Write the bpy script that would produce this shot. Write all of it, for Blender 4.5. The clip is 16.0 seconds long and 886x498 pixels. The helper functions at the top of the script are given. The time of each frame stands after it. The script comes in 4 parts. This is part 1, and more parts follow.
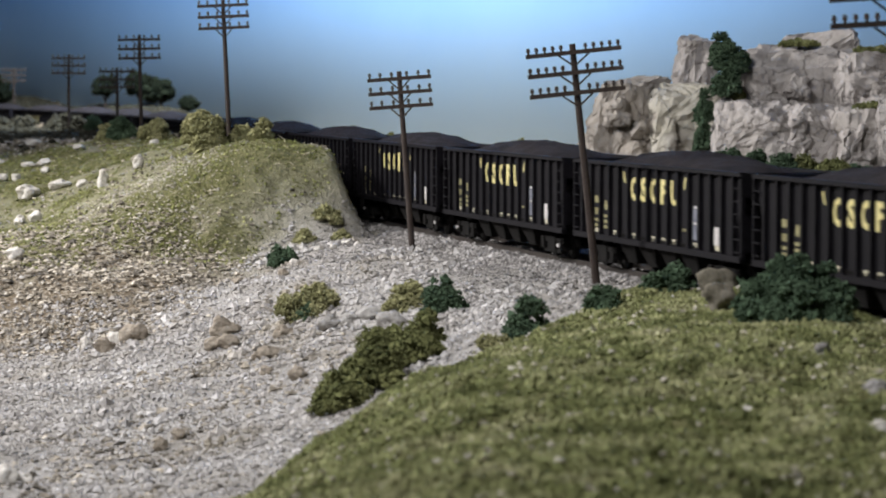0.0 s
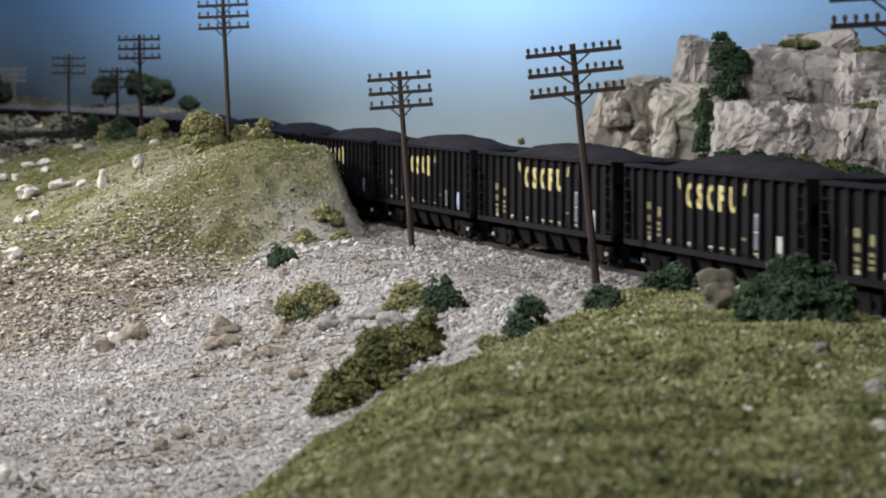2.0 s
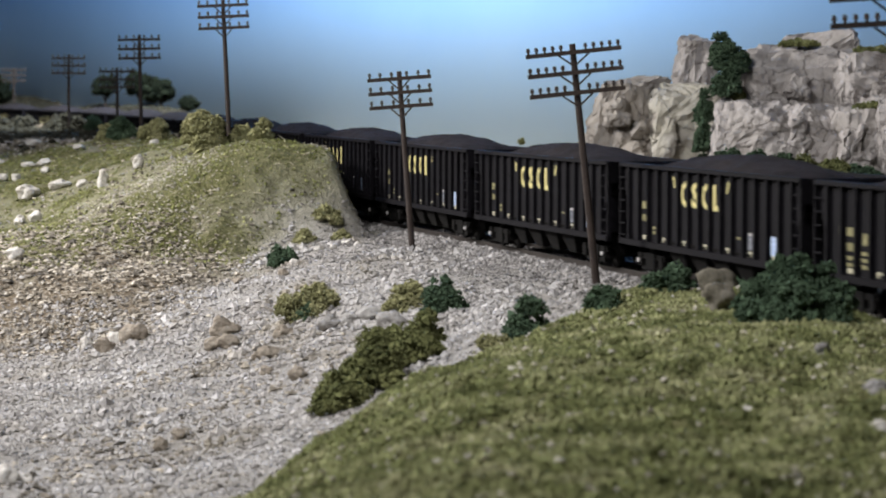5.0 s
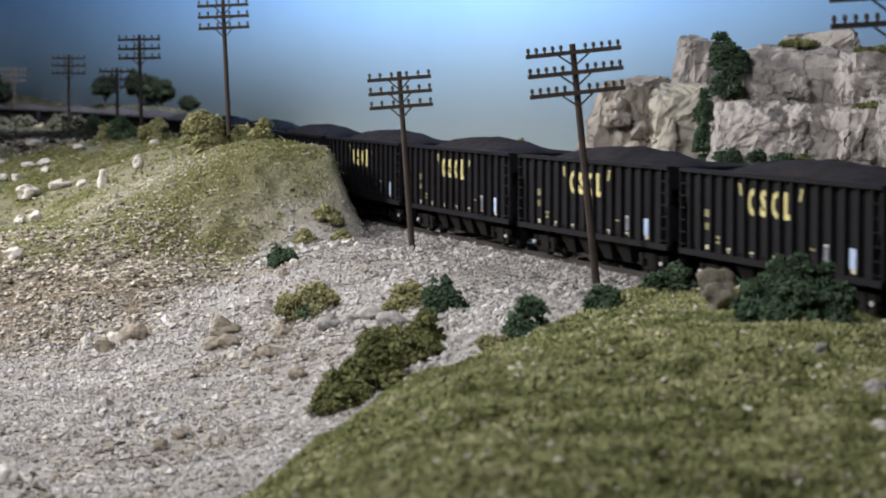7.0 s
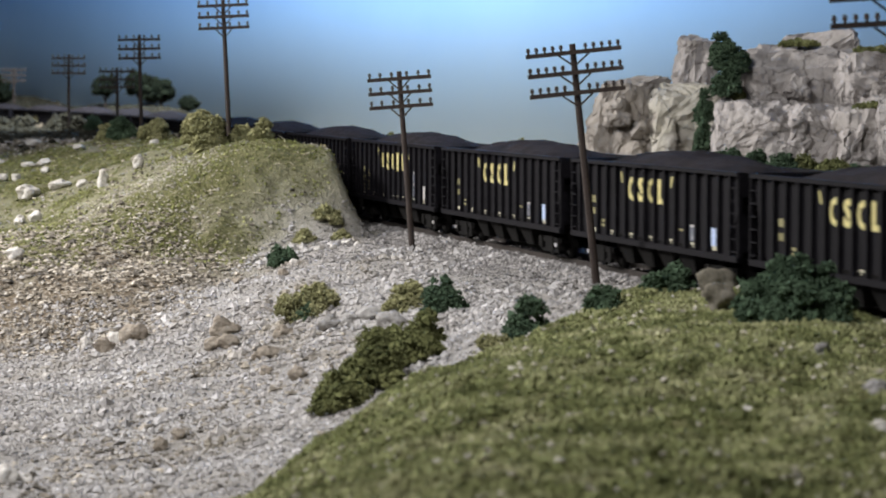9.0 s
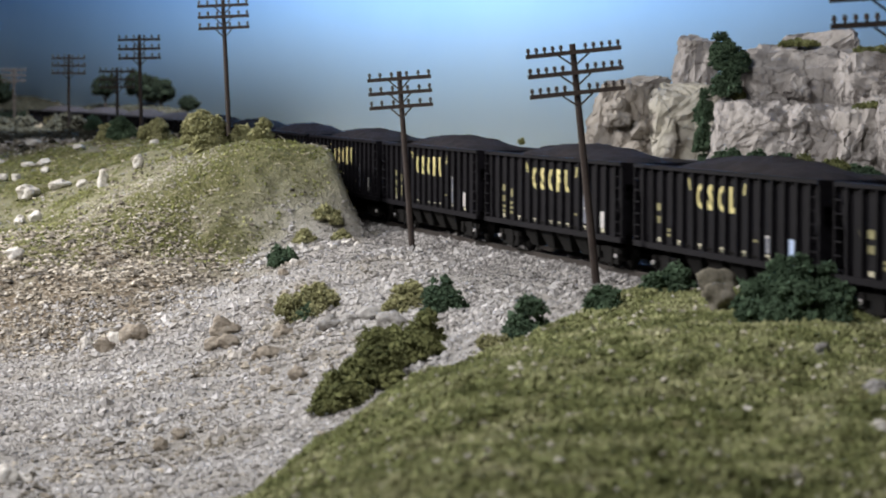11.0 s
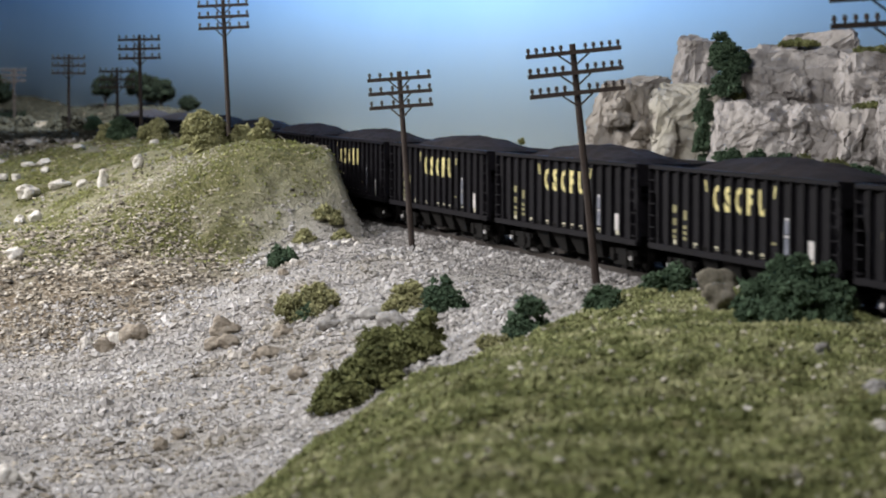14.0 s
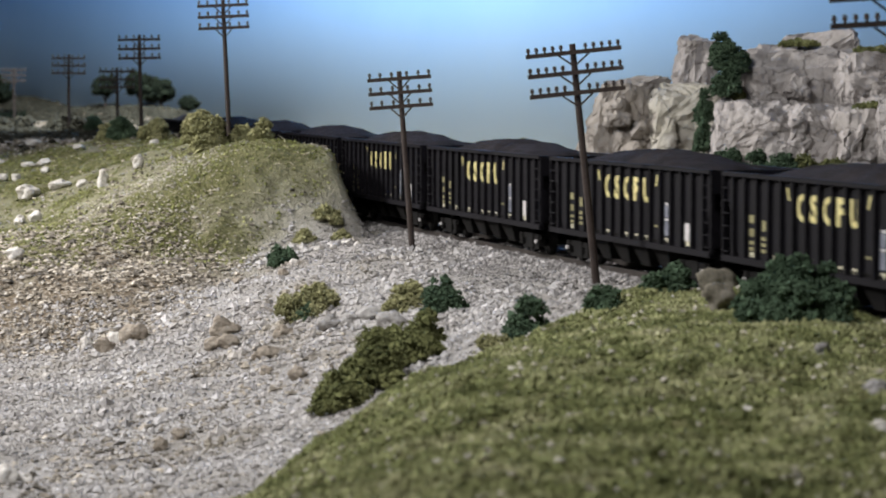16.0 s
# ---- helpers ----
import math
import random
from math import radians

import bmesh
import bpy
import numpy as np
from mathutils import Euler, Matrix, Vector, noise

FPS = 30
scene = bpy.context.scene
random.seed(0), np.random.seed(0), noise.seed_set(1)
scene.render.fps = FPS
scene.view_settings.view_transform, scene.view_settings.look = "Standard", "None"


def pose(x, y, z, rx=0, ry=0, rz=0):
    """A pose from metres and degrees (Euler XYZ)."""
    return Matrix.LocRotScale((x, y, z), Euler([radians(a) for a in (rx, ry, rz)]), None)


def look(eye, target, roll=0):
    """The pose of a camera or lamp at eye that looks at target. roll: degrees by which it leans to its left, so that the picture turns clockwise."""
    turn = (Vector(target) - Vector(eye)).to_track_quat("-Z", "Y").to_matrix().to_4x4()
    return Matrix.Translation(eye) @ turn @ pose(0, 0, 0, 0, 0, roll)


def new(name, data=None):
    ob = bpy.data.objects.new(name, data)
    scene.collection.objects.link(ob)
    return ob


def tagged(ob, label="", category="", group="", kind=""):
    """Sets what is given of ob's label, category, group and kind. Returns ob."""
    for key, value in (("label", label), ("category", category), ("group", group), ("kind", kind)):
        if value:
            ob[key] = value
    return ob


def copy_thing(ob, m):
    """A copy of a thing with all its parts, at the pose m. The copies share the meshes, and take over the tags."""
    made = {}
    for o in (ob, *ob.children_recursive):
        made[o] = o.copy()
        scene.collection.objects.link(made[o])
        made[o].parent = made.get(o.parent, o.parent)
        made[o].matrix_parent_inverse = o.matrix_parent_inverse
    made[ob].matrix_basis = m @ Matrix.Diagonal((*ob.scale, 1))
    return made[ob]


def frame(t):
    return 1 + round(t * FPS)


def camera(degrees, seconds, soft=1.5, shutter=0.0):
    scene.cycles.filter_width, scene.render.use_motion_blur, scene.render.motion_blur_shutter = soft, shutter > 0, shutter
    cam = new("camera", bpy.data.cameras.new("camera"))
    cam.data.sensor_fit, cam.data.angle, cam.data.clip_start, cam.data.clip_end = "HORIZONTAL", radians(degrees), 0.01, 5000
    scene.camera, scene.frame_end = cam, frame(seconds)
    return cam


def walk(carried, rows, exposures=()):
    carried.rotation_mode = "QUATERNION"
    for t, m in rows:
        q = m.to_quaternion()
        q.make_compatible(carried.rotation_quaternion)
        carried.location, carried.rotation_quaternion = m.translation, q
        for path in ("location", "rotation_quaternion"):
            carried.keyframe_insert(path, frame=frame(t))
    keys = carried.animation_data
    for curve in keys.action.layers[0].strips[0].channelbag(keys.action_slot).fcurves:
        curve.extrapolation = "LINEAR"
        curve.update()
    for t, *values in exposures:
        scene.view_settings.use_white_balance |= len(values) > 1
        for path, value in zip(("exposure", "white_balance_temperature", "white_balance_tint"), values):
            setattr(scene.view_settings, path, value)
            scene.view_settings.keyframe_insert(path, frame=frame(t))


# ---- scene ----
# Model railway diorama, H0 scale (1:87), in real metres. Rail tops lie at z = 0, y runs away from the viewer.
EYE_Z = 0.0714
cam = camera(19.12, 16.0, soft=1.9, shutter=0.7)
cam.data.dof.use_dof, cam.data.dof.focus_distance, cam.data.dof.aperture_fstop = True, 1.12, 48
EYE_POSE = pose(0, 0, EYE_Z, 90 - 3.698, 0, 0)
walk(cam, [(0.0, EYE_POSE), (16.0, EYE_POSE)], exposures=[(0.0, 0.0), (16.0, 0.0)])

# ---- light: three lamps above the layout, and its dim general light ----
world = bpy.data.worlds.new("room_light")
scene.world = world
world.use_nodes = True
world.node_tree.nodes["Background"].inputs[0].default_value = (0.8, 0.88, 1.0, 1)
world.node_tree.nodes["Background"].inputs[1].default_value = 0.08


def area_lamp(name, eye, target, size, power, colour, spread=180):
    data = bpy.data.lights.new(name, "AREA")
    data.shape, data.size, data.size_y = "RECTANGLE", size[0], size[1]
    data.energy, data.color, data.spread = power, colour, radians(spread)
    ob = new(name, data)
    ob.matrix_world = look(eye, target)
    return ob


area_lamp("lamp_main", (-0.66, 1.30, 0.37), (-0.06, 1.12, 0.0), (0.16, 0.12), 3.1, (1.0, 0.97, 0.95), 104)
area_lamp("lamp_front", (-0.47, 0.40, 0.74), (-0.05, 0.85, 0.0), (0.36, 0.26), 4.7, (1.0, 0.985, 0.985), 120)
area_lamp("lamp_sky", (-0.30, 2.06, 0.84), (0.0, 2.68, 0.10), (0.5, 0.2), 19.5, (0.90, 0.955, 1.0), 104)

# ---- plan: the track and the lie of the land ----
PITCH = 0.175            # coupler to coupler
HALF_W = 0.0175          # half a car's width
BED_Z = -0.0024           # top of the ballast
S_KNOTS = [-3.317, -2.085, -1.516, -0.948, -0.569, -0.284, 0.0, 0.2, 0.36, 0.5, 0.8, 1.3, 2.6]
S_TURN = [0.8996, 0.5624, 0.4074, 0.2534, 0.2348, 0.2463, 0.2786, 0.3038, 0.2695, 0.2976, 0.45, 0.6, 0.95]

_s = np.arange(-3.317, 2.6, 0.005)
_th = np.interp(_s, S_KNOTS, S_TURN)
_tx, _ty = np.sin(_th), -np.cos(_th)
_px, _py = np.cumsum(_tx) * 0.005, np.cumsum(_ty) * 0.005
_i0 = int(np.argmin(np.abs(_s)))
_px, _py = _px - _px[_i0] + 0.0009, _py - _py[_i0] + 1.1835
# the middle of the track lies half a car's width beyond the visible car sides
TRACK_X, TRACK_Y = _px - _ty * HALF_W, _py + _tx * HALF_W


def track_at(s):
    """Middle of the track at arc length s: x, y."""
    return float(np.interp(s, _s, TRACK_X)), float(np.interp(s, _s, TRACK_Y))


def track_frame(s):
    """x, y and heading (radians, of the way of travel) at arc length s."""
    x, y = track_at(s)
    th = float(np.interp(s, _s, _th))
    return x, y, math.atan2(-math.cos(th), math.sin(th))


def track_gap(x, y):
    """Signed distance from the track's middle, positive on the viewer's side, and the arc length there."""
    x, y = np.asarray(x, float).ravel(), np.asarray(y, float).ravel()
    d, s = np.empty_like(x), np.empty_like(x)
    for a in range(0, len(x), 20000):
        b = slice(a, a + 20000)
        q = (x[b, None] - TRACK_X[None, ::4]) ** 2 + (y[b, None] - TRACK_Y[None, ::4]) ** 2
        i = np.argmin(q, axis=1) * 4
        dx, dy = x[b] - TRACK_X[i], y[b] - TRACK_Y[i]
        along = dx * _tx[i] + dy * _ty[i]
        s[b] = _s[i] + along
        d[b] = dx * _ty[i] - dy * _tx[i]
    return d, s


_lattice = np.random.RandomState(7).rand(256, 256)


def grain(x, y, size, seed=0):
    """Smooth value noise, 0 to 1, with features of that size."""
    u, v = np.asarray(x) / size + 17.3 * seed + 50, np.asarray(y) / size + 9.1 * seed + 50
    i, j = np.floor(u).astype(int), np.floor(v).astype(int)
    f, g = u - i, v - j
    f, g = f * f * (3 - 2 * f), g * g * (3 - 2 * g)
    n = lambda a, b: _lattice[a % 256, b % 256]
    return (n(i, j) * (1 - f) + n(i + 1, j) * f) * (1 - g) + (n(i, j + 1) * (1 - f) + n(i + 1, j + 1) * f) * g


def ease(a, b, v):
    t = np.clip((v - a) / (b - a), 0, 1)
    return t * t * (3 - 2 * t)


def land(x, y):
    """Height of the ground, and its shares of turf, of dry soil and of the brown bank."""
    x, y = np.asarray(x, float).ravel(), np.asarray(y, float).ravel()
    d, s = track_gap(x, y)
    wob = grain(x, y, 0.05, 1) - 0.5
    fine = grain(x, y, 0.018, 2) - 0.5
    # gully: falls away from the track
    z = BED_Z - 0.042 * ease(0.045, 0.24, d)
    # left terrace behind a bank
    bank_y = 1.145 + 0.12 * ease(-0.10, -0.24, x) * 0.4 + 0.03 * wob
    up = ease(-0.075, 0.03, y - bank_y) * ease(-0.055, -0.125, x - 0.15 * np.clip(y - 1.2, -0.1, 0.1))
    terrace = -0.012 + 0.040 * ease(0.02, 0.55, y - bank_y) + 0.006 * wob
    z = z * (1 - up) + terrace * up
    # the ridge beside the cutting
    nose = ease(-0.060, -0.134, s)
    crest = 0.0385 + 0.0125 * np.clip(s + 0.18, -1.6, 0.0)
    steep = 0.0085 * ease(-0.11, -0.18, s)
    z = np.where((d > 0.02) & (s < -0.08), np.minimum(z, crest - 0.002), z)
    z = z + (crest - z) * nose * ease(0.0265, 0.0425, d + steep) * ease(0.2165, 0.0565, d)
    # near meadow, right of a slanting edge
    e = (x + 0.05) * 0.912 - (y - 0.60) * 0.409
    meadow = 0.0085 - 0.02 * ease(0.01, -0.07, x) - 0.013 * ease(0.9, 0.45, y) - 0.009 * ease(0.06, 0.0, e) * ease(0.95, 0.8, y) + 0.003 * wob
    near = ease(-0.024, 0.004, e) * ease(0.0225, 0.032, d) * (y < 1.2)
    z = z * (1 - near) + meadow * near
    # land behind the track
    back = ease(-0.03, -0.20, d)
    mound = (0.030 * ease(-0.20, -0.31, x) + 0.009 * ease(-0.42, -0.50, x)) * ease(1.9, 2.4, y) * (0.75 + 0.5 * grain(x, y, 0.22, 3))
    z = np.where(d < -0.03, BED_Z + back * (0.008 + mound), z)
    off = np.abs(d) > 0.03
    z = z + np.where(off, 0.004 * wob + 0.003 * fine, 0.0006 * fine)
    # a low drainage dip beside the ballast shoulder
    z = z - 0.003 * (1 - near) * ease(0.020, 0.030, np.abs(d)) * ease(0.06, 0.035, np.abs(d))
    patch = grain(x, y, 0.035, 4) * 0.6 + grain(x, y, 0.012, 5) * 0.4
    turf = np.maximum(near * ease(-0.018, 0.0, e), ease(0.45, 0.62, patch + 0.12 * ease(-0.15, -0.2, x)) * up * (d > 0.02) * ease(0.0, 0.06, y - bank_y))
    turf = np.maximum(turf, 0.9 * ease(0.40, 0.58, patch + 0.22 * ease(0.13, 0.08, d)) * nose * ease(0.03, 0.06, d) * (x < -0.02) * ease(1.12, 1.18, y))
    soil = np.maximum(nose * ease(0.02, 0.03, d) * ease(0.25, 0.15, d), ease(-0.06, -0.10, d))
    soil = np.maximum(soil, up)
    brown = ease(-0.115, -0.065, y - bank_y + 0.05 * wob) * ease(0.11, 0.05, y - bank_y) * ease(-0.085, -0.125, x + 0.04 * wob) * ease(0.15, 0.35, patch + 0.15)
    # brown behind the track puts the dim far light into the ground colour
    brown = np.maximum(brown, ease(-0.06, -0.12, d))
    # bare brown earth at the terrace's far end, darkened for the dim light there
    bare = ease(1.58, 1.72, y) * (d > -0.06)
    turf, brown = turf * (1 - bare), np.maximum(brown, bare)
    return z, turf, soil, brown

# ---- materials ----
def material(name, rough=0.8, metal=0.0, spec=0.3):
    m = bpy.data.materials.new(name)
    m.use_nodes = True
    b = m.node_tree.nodes["Principled BSDF"]
    b.inputs["Roughness"].default_value = rough
    b.inputs["Metallic"].default_value = metal
    b.inputs["Specular IOR Level"].default_value = spec
    return m, m.node_tree, b


def node(t, kind, **inputs):
    n = t.nodes.new(kind)
    for k, v in inputs.items():
        n.inputs[k].default_value = v
    return n


def noise_tex(t, scale, detail=4.0, rough=0.6):
    n = node(t, "ShaderNodeTexNoise", Scale=scale, Detail=detail, Roughness=rough)
    c = t.nodes.get("coords") or t.nodes.new("ShaderNodeTexCoord")
    c.name = "coords"
    t.links.new(c.outputs["Object"], n.inputs["Vector"])
    return n


def ramp(t, source, stops):
    r = t.nodes.new("ShaderNodeValToRGB")
    while len(r.color_ramp.elements) < len(stops):
        r.color_ramp.elements.new(0.5)
    for e, (at, col) in zip(r.color_ramp.elements, stops):
        e.position, e.color = at, (*col, 1)
    t.links.new(source, r.inputs[0])
    return r.outputs[0]


def mix(t, fac, a, b, kind="MIX"):
    n = t.nodes.new("ShaderNodeMix")
    n.data_type, n.blend_type = "RGBA", kind
    for v, slot in ((fac, 0), (a, 6), (b, 7)):
        if isinstance(v, (int, float)):
            n.inputs[slot].default_value = v
        elif isinstance(v, tuple):
            n.inputs[slot].default_value = (*v, 1)
        else:
            t.links.new(v, n.inputs[slot])
    return n.outputs[2]


def bump(t, b, height, strength, distance):
    n = node(t, "ShaderNodeBump", Strength=strength, Distance=distance)
    t.links.new(height, n.inputs["Height"])
    t.links.new(n.outputs[0], b.inputs["Normal"])


def mottled(name, stops, scale, fine, rough=0.85, spec=0.25, relief=0.0005, strength=0.5, island=0.0, metal=0.0):
    """A colour that wanders between stops at one scale, with grain at a finer one."""
    m, t, b = material(name, rough, metal, spec)
    big, small = noise_tex(t, scale, 5), noise_tex(t, fine, 3)
    col = ramp(t, big.outputs[0], stops)
    col = mix(t, 0.55, col, ramp(t, small.outputs[0], [(0.3, (0.45, 0.45, 0.45)), (0.7, (1.25, 1.25, 1.25))]), "MULTIPLY")
    if island:
        g = t.nodes.new("ShaderNodeNewGeometry")
        v = ramp(t, g.outputs["Random Per Island"], [(0.0, (1 - island,) * 3), (1.0, (1 + island,) * 3)])
        col = mix(t, 1.0, col, v, "MULTIPLY")
    t.links.new(col, b.inputs["Base Color"])
    bump(t, b, small.outputs[0], strength, relief)
    return m


def land_material():
    m, t, b = material("scenic_ground", 0.92, 0, 0.15)
    a = t.nodes.new("ShaderNodeVertexColor")
    a.layer_name = "cover"
    sep = t.nodes.new("ShaderNodeSeparateColor")
    t.links.new(a.outputs[0], sep.inputs[0])
    n1, n2, n3 = noise_tex(t, 60, 6), noise_tex(t, 420, 4, 0.7), noise_tex(t, 1400, 2)
    stone = ramp(t, n2.outputs[0], [(0.25, (0.24, 0.225, 0.215)), (0.5, (0.38, 0.365, 0.355)), (0.75, (0.56, 0.545, 0.53))])
    stone = mix(t, 0.35, stone, ramp(t, n1.outputs[0], [(0.3, (0.22, 0.20, 0.15)), (0.7, (0.5, 0.47, 0.44))]))
    soil = ramp(t, n1.outputs[0], [(0.3, (0.145, 0.148, 0.066)), (0.5, (0.24, 0.238, 0.13)), (0.68, (0.35, 0.33, 0.25))])
    soil = mix(t, 0.5, soil, ramp(t, n2.outputs[0], [(0.3, (0.13, 0.13, 0.06)), (0.7, (0.40, 0.37, 0.28))]))
    brown = ramp(t, n2.outputs[0], [(0.3, (0.08, 0.06, 0.045)), (0.52, (0.19, 0.155, 0.11)), (0.7, (0.42, 0.38, 0.33))])
    turf = ramp(t, n2.outputs[0], [(0.3, (0.07, 0.072, 0.03)), (0.55, (0.16, 0.158, 0.07)), (0.75, (0.30, 0.28, 0.16))])
    col = mix(t, sep.outputs[1], stone, soil)
    col = mix(t, sep.outputs[2], col, brown)
    col = mix(t, sep.outputs[0], col, turf)
    t.links.new(col, b.inputs["Base Color"])
    h = t.nodes.new("ShaderNodeMath")
    h.operation = "ADD"
    t.links.new(n2.outputs[0], h.inputs[0])
    t.links.new(n3.outputs[0], h.inputs[1])
    bump(t, b, h.outputs[0], 0.9, 0.0016)
    return m


def sky_material():
    m, t, b = material("painted_sky", 0.95, 0, 0.1)
    c = t.nodes.new("ShaderNodeTexCoord")
    sep = t.nodes.new("ShaderNodeSeparateXYZ")
    t.links.new(c.outputs["Object"], sep.inputs[0])
    mp = node(t, "ShaderNodeMapRange")
    mp.inputs[1].default_value, mp.inputs[2].default_value = 0.0, 0.22
    t.links.new(sep.outputs[2], mp.inputs[0])
    n = noise_tex(t, 3.0, 5)
    add = t.nodes.new("ShaderNodeMath")
    add.operation = "MULTIPLY_ADD"
    t.links.new(n.outputs[0], add.inputs[0])
    add.inputs[1].default_value = 0.25
    t.links.new(mp.outputs[0], add.inputs[2])
    col = ramp(t, add.outputs[0], [(0.12, (0.62, 0.79, 0.97)), (0.42, (0.46, 0.67, 0.94)), (0.7, (0.31, 0.53, 0.87)), (1.0, (0.17, 0.36, 0.75))])
    t.links.new(col, b.inputs["Base Color"])
    return m


LAND = land_material()
SKY = sky_material()
PLASTER = mottled("wall_plaster", [(0.3, (0.5, 0.5, 0.51)), (0.7, (0.56, 0.56, 0.57))], 3, 60)
CAR = mottled("weathered_black_paint", [(0.3, (0.0035, 0.0031, 0.0044)), (0.7, (0.0068, 0.006, 0.0085))], 60, 500, 0.75, 0.12, 0.0001, 0.2)
DARK = mottled("dark_running_gear", [(0.3, (0.004, 0.004, 0.004)), (0.7, (0.010, 0.009, 0.0085))], 120, 700, 0.85, 0.1, 0.0001, 0.3)
COAL = mottled("coal_load", [(0.3, (0.013, 0.0112, 0.0125)), (0.7, (0.026, 0.0222, 0.0245))], 120, 1100, 0.9, 0.1, 0.0006, 0.7)
YELLOW = mottled("yellow_stencil_paint", [(0.3, (0.58, 0.50, 0.20)), (0.7, (0.72, 0.64, 0.30))], 200, 900, 0.6, 0.3, 0.00003, 0.1)
FADED = mottled("faded_yellow_paint", [(0.3, (0.18, 0.16, 0.07)), (0.7, (0.32, 0.295, 0.145))], 200, 900, 0.6, 0.3, 0.00003, 0.1)
WHITE = mottled("white_marking_paint", [(0.3, (0.48, 0.46, 0.45)), (0.7, (0.62, 0.59, 0.58))], 200, 900, 0.6, 0.3, 0.00003, 0.1)
BLUE = mottled("pale_blue_label", [(0.3, (0.36, 0.46, 0.68)), (0.7, (0.5, 0.6, 0.8))], 200, 900, 0.6, 0.3, 0.00003, 0.1)
POLE = mottled("brown_pole_plastic", [(0.3, (0.028, 0.020, 0.017)), (0.7, (0.055, 0.040, 0.034))], 90, 900, 0.7, 0.3, 0.0001, 0.3)
GLASS_KNOB = mottled("clear_insulator", [(0.3, (0.05, 0.05, 0.05)), (0.7, (0.09, 0.09, 0.09))], 90, 900, 0.35, 0.5, 0.00003, 0.1)
RAIL = mottled("rusty_rail", [(0.3, (0.03, 0.025, 0.022)), (0.7, (0.06, 0.05, 0.045))], 90, 700, 0.5, 0.4, 0.0001, 0.2, metal=0.4)
TIE = mottled("weathered_sleeper", [(0.3, (0.03, 0.027, 0.025)), (0.7, (0.07, 0.063, 0.058))], 120, 800)
GRAVEL = mottled("limestone_grit", [(0.32, (0.30, 0.27, 0.22)), (0.45, (0.40, 0.38, 0.365)), (0.58, (0.47, 0.455, 0.45)), (0.7, (0.60, 0.58, 0.56))], 22, 1500, 0.95, 0.15, 0.0002, 0.4, 0.38)
BALLAST = mottled("grey_ballast", [(0.3, (0.17, 0.16, 0.157)), (0.7, (0.37, 0.355, 0.345))], 180, 1500, 0.95, 0.15, 0.0002, 0.4, 0.45)
LITTER = mottled("dry_bank_litter", [(0.3, (0.13, 0.11, 0.09)), (0.5, (0.32, 0.285, 0.235)), (0.7, (0.56, 0.52, 0.46))], 300, 1500, 0.95, 0.1, 0.0002, 0.4, 0.7)
TURF = mottled("olive_ground_foam", [(0.30, (0.085, 0.094, 0.040)), (0.46, (0.185, 0.20, 0.085)), (0.58, (0.27, 0.275, 0.14)), (0.70, (0.36, 0.345, 0.21))], 45, 1200, 0.95, 0.1, 0.0006, 0.8, 0.45)
OLIVE = mottled("olive_bush_foam", [(0.3, (0.18, 0.18, 0.085)), (0.6, (0.32, 0.31, 0.165)), (0.75, (0.45, 0.42, 0.26))], 90, 1000, 0.95, 0.1, 0.0007, 0.8, 0.35)
MOSS = mottled("dull_green_bush_foam", [(0.3, (0.095, 0.105, 0.045)), (0.6, (0.19, 0.20, 0.085)), (0.75, (0.30, 0.295, 0.15))], 90, 1000, 0.95, 0.1, 0.0007, 0.8, 0.35)
GREEN = mottled("dark_green_bush_foam", [(0.3, (0.045, 0.072, 0.044)), (0.6, (0.080, 0.122, 0.075)), (0.75, (0.15, 0.19, 0.125))], 90, 1000, 0.95, 0.1, 0.0007, 0.8, 0.35)
# near-black instead of foliage green: the far ridge's shade is in the colour
TREE = mottled("shade_darkened_tree_foam", [(0.3, (0.006, 0.010, 0.006)), (0.7, (0.018, 0.023, 0.014))], 60, 700, 0.95, 0.1, 0.0007, 0.8, 0.35)
PALE_ROCK = mottled("white_plaster_rock", [(0.3, (0.48, 0.44, 0.38)), (0.6, (0.66, 0.635, 0.60))], 120, 900, 0.9, 0.2, 0.0004, 0.5)
TAN_ROCK = mottled("tan_stone", [(0.3, (0.20, 0.165, 0.125)), (0.6, (0.36, 0.315, 0.26))], 120, 900, 0.9, 0.2, 0.0004, 0.5)


def cliff_material(name, tint):
    m, t, b = material(name, 0.92, 0, 0.2)
    n1, n2, n3 = noise_tex(t, 28, 6), noise_tex(t, 150, 6, 0.7), noise_tex(t, 800, 3)
    col = ramp(t, n2.outputs[0], [(0.28, (0.13, 0.116, 0.106)), (0.38, (0.38, 0.35, 0.33)), (0.56, (0.55, 0.515, 0.495)), (0.75, (0.70, 0.67, 0.64))])
    col = mix(t, 0.5, col, ramp(t, n1.outputs[0], [(0.3, (0.22, 0.195, 0.16)), (0.5, tint), (0.7, (0.58, 0.55, 0.53))]))
    # hairline cracks, dark with wash
    c = t.nodes["coords"]
    v = node(t, "ShaderNodeTexVoronoi", Scale=58.0)
    v.feature = "DISTANCE_TO_EDGE"
    w = mix(t, 0.012, c.outputs["Object"], n2.outputs["Color"], "ADD")
    t.links.new(w, v.inputs["Vector"])
    line = ramp(t, v.outputs["Distance"], [(0.0, (0.22, 0.20, 0.18)), (0.035, (1, 1, 1))])
    col = mix(t, 0.42, col, line, "MULTIPLY")
    t.links.new(col, b.inputs["Base Color"])
    h = mix(t, 0.35, n2.outputs[0], n3.outputs[0])
    h = mix(t, 0.18, h, line)
    bump(t, b, h, 0.9, 0.0036)
    return m


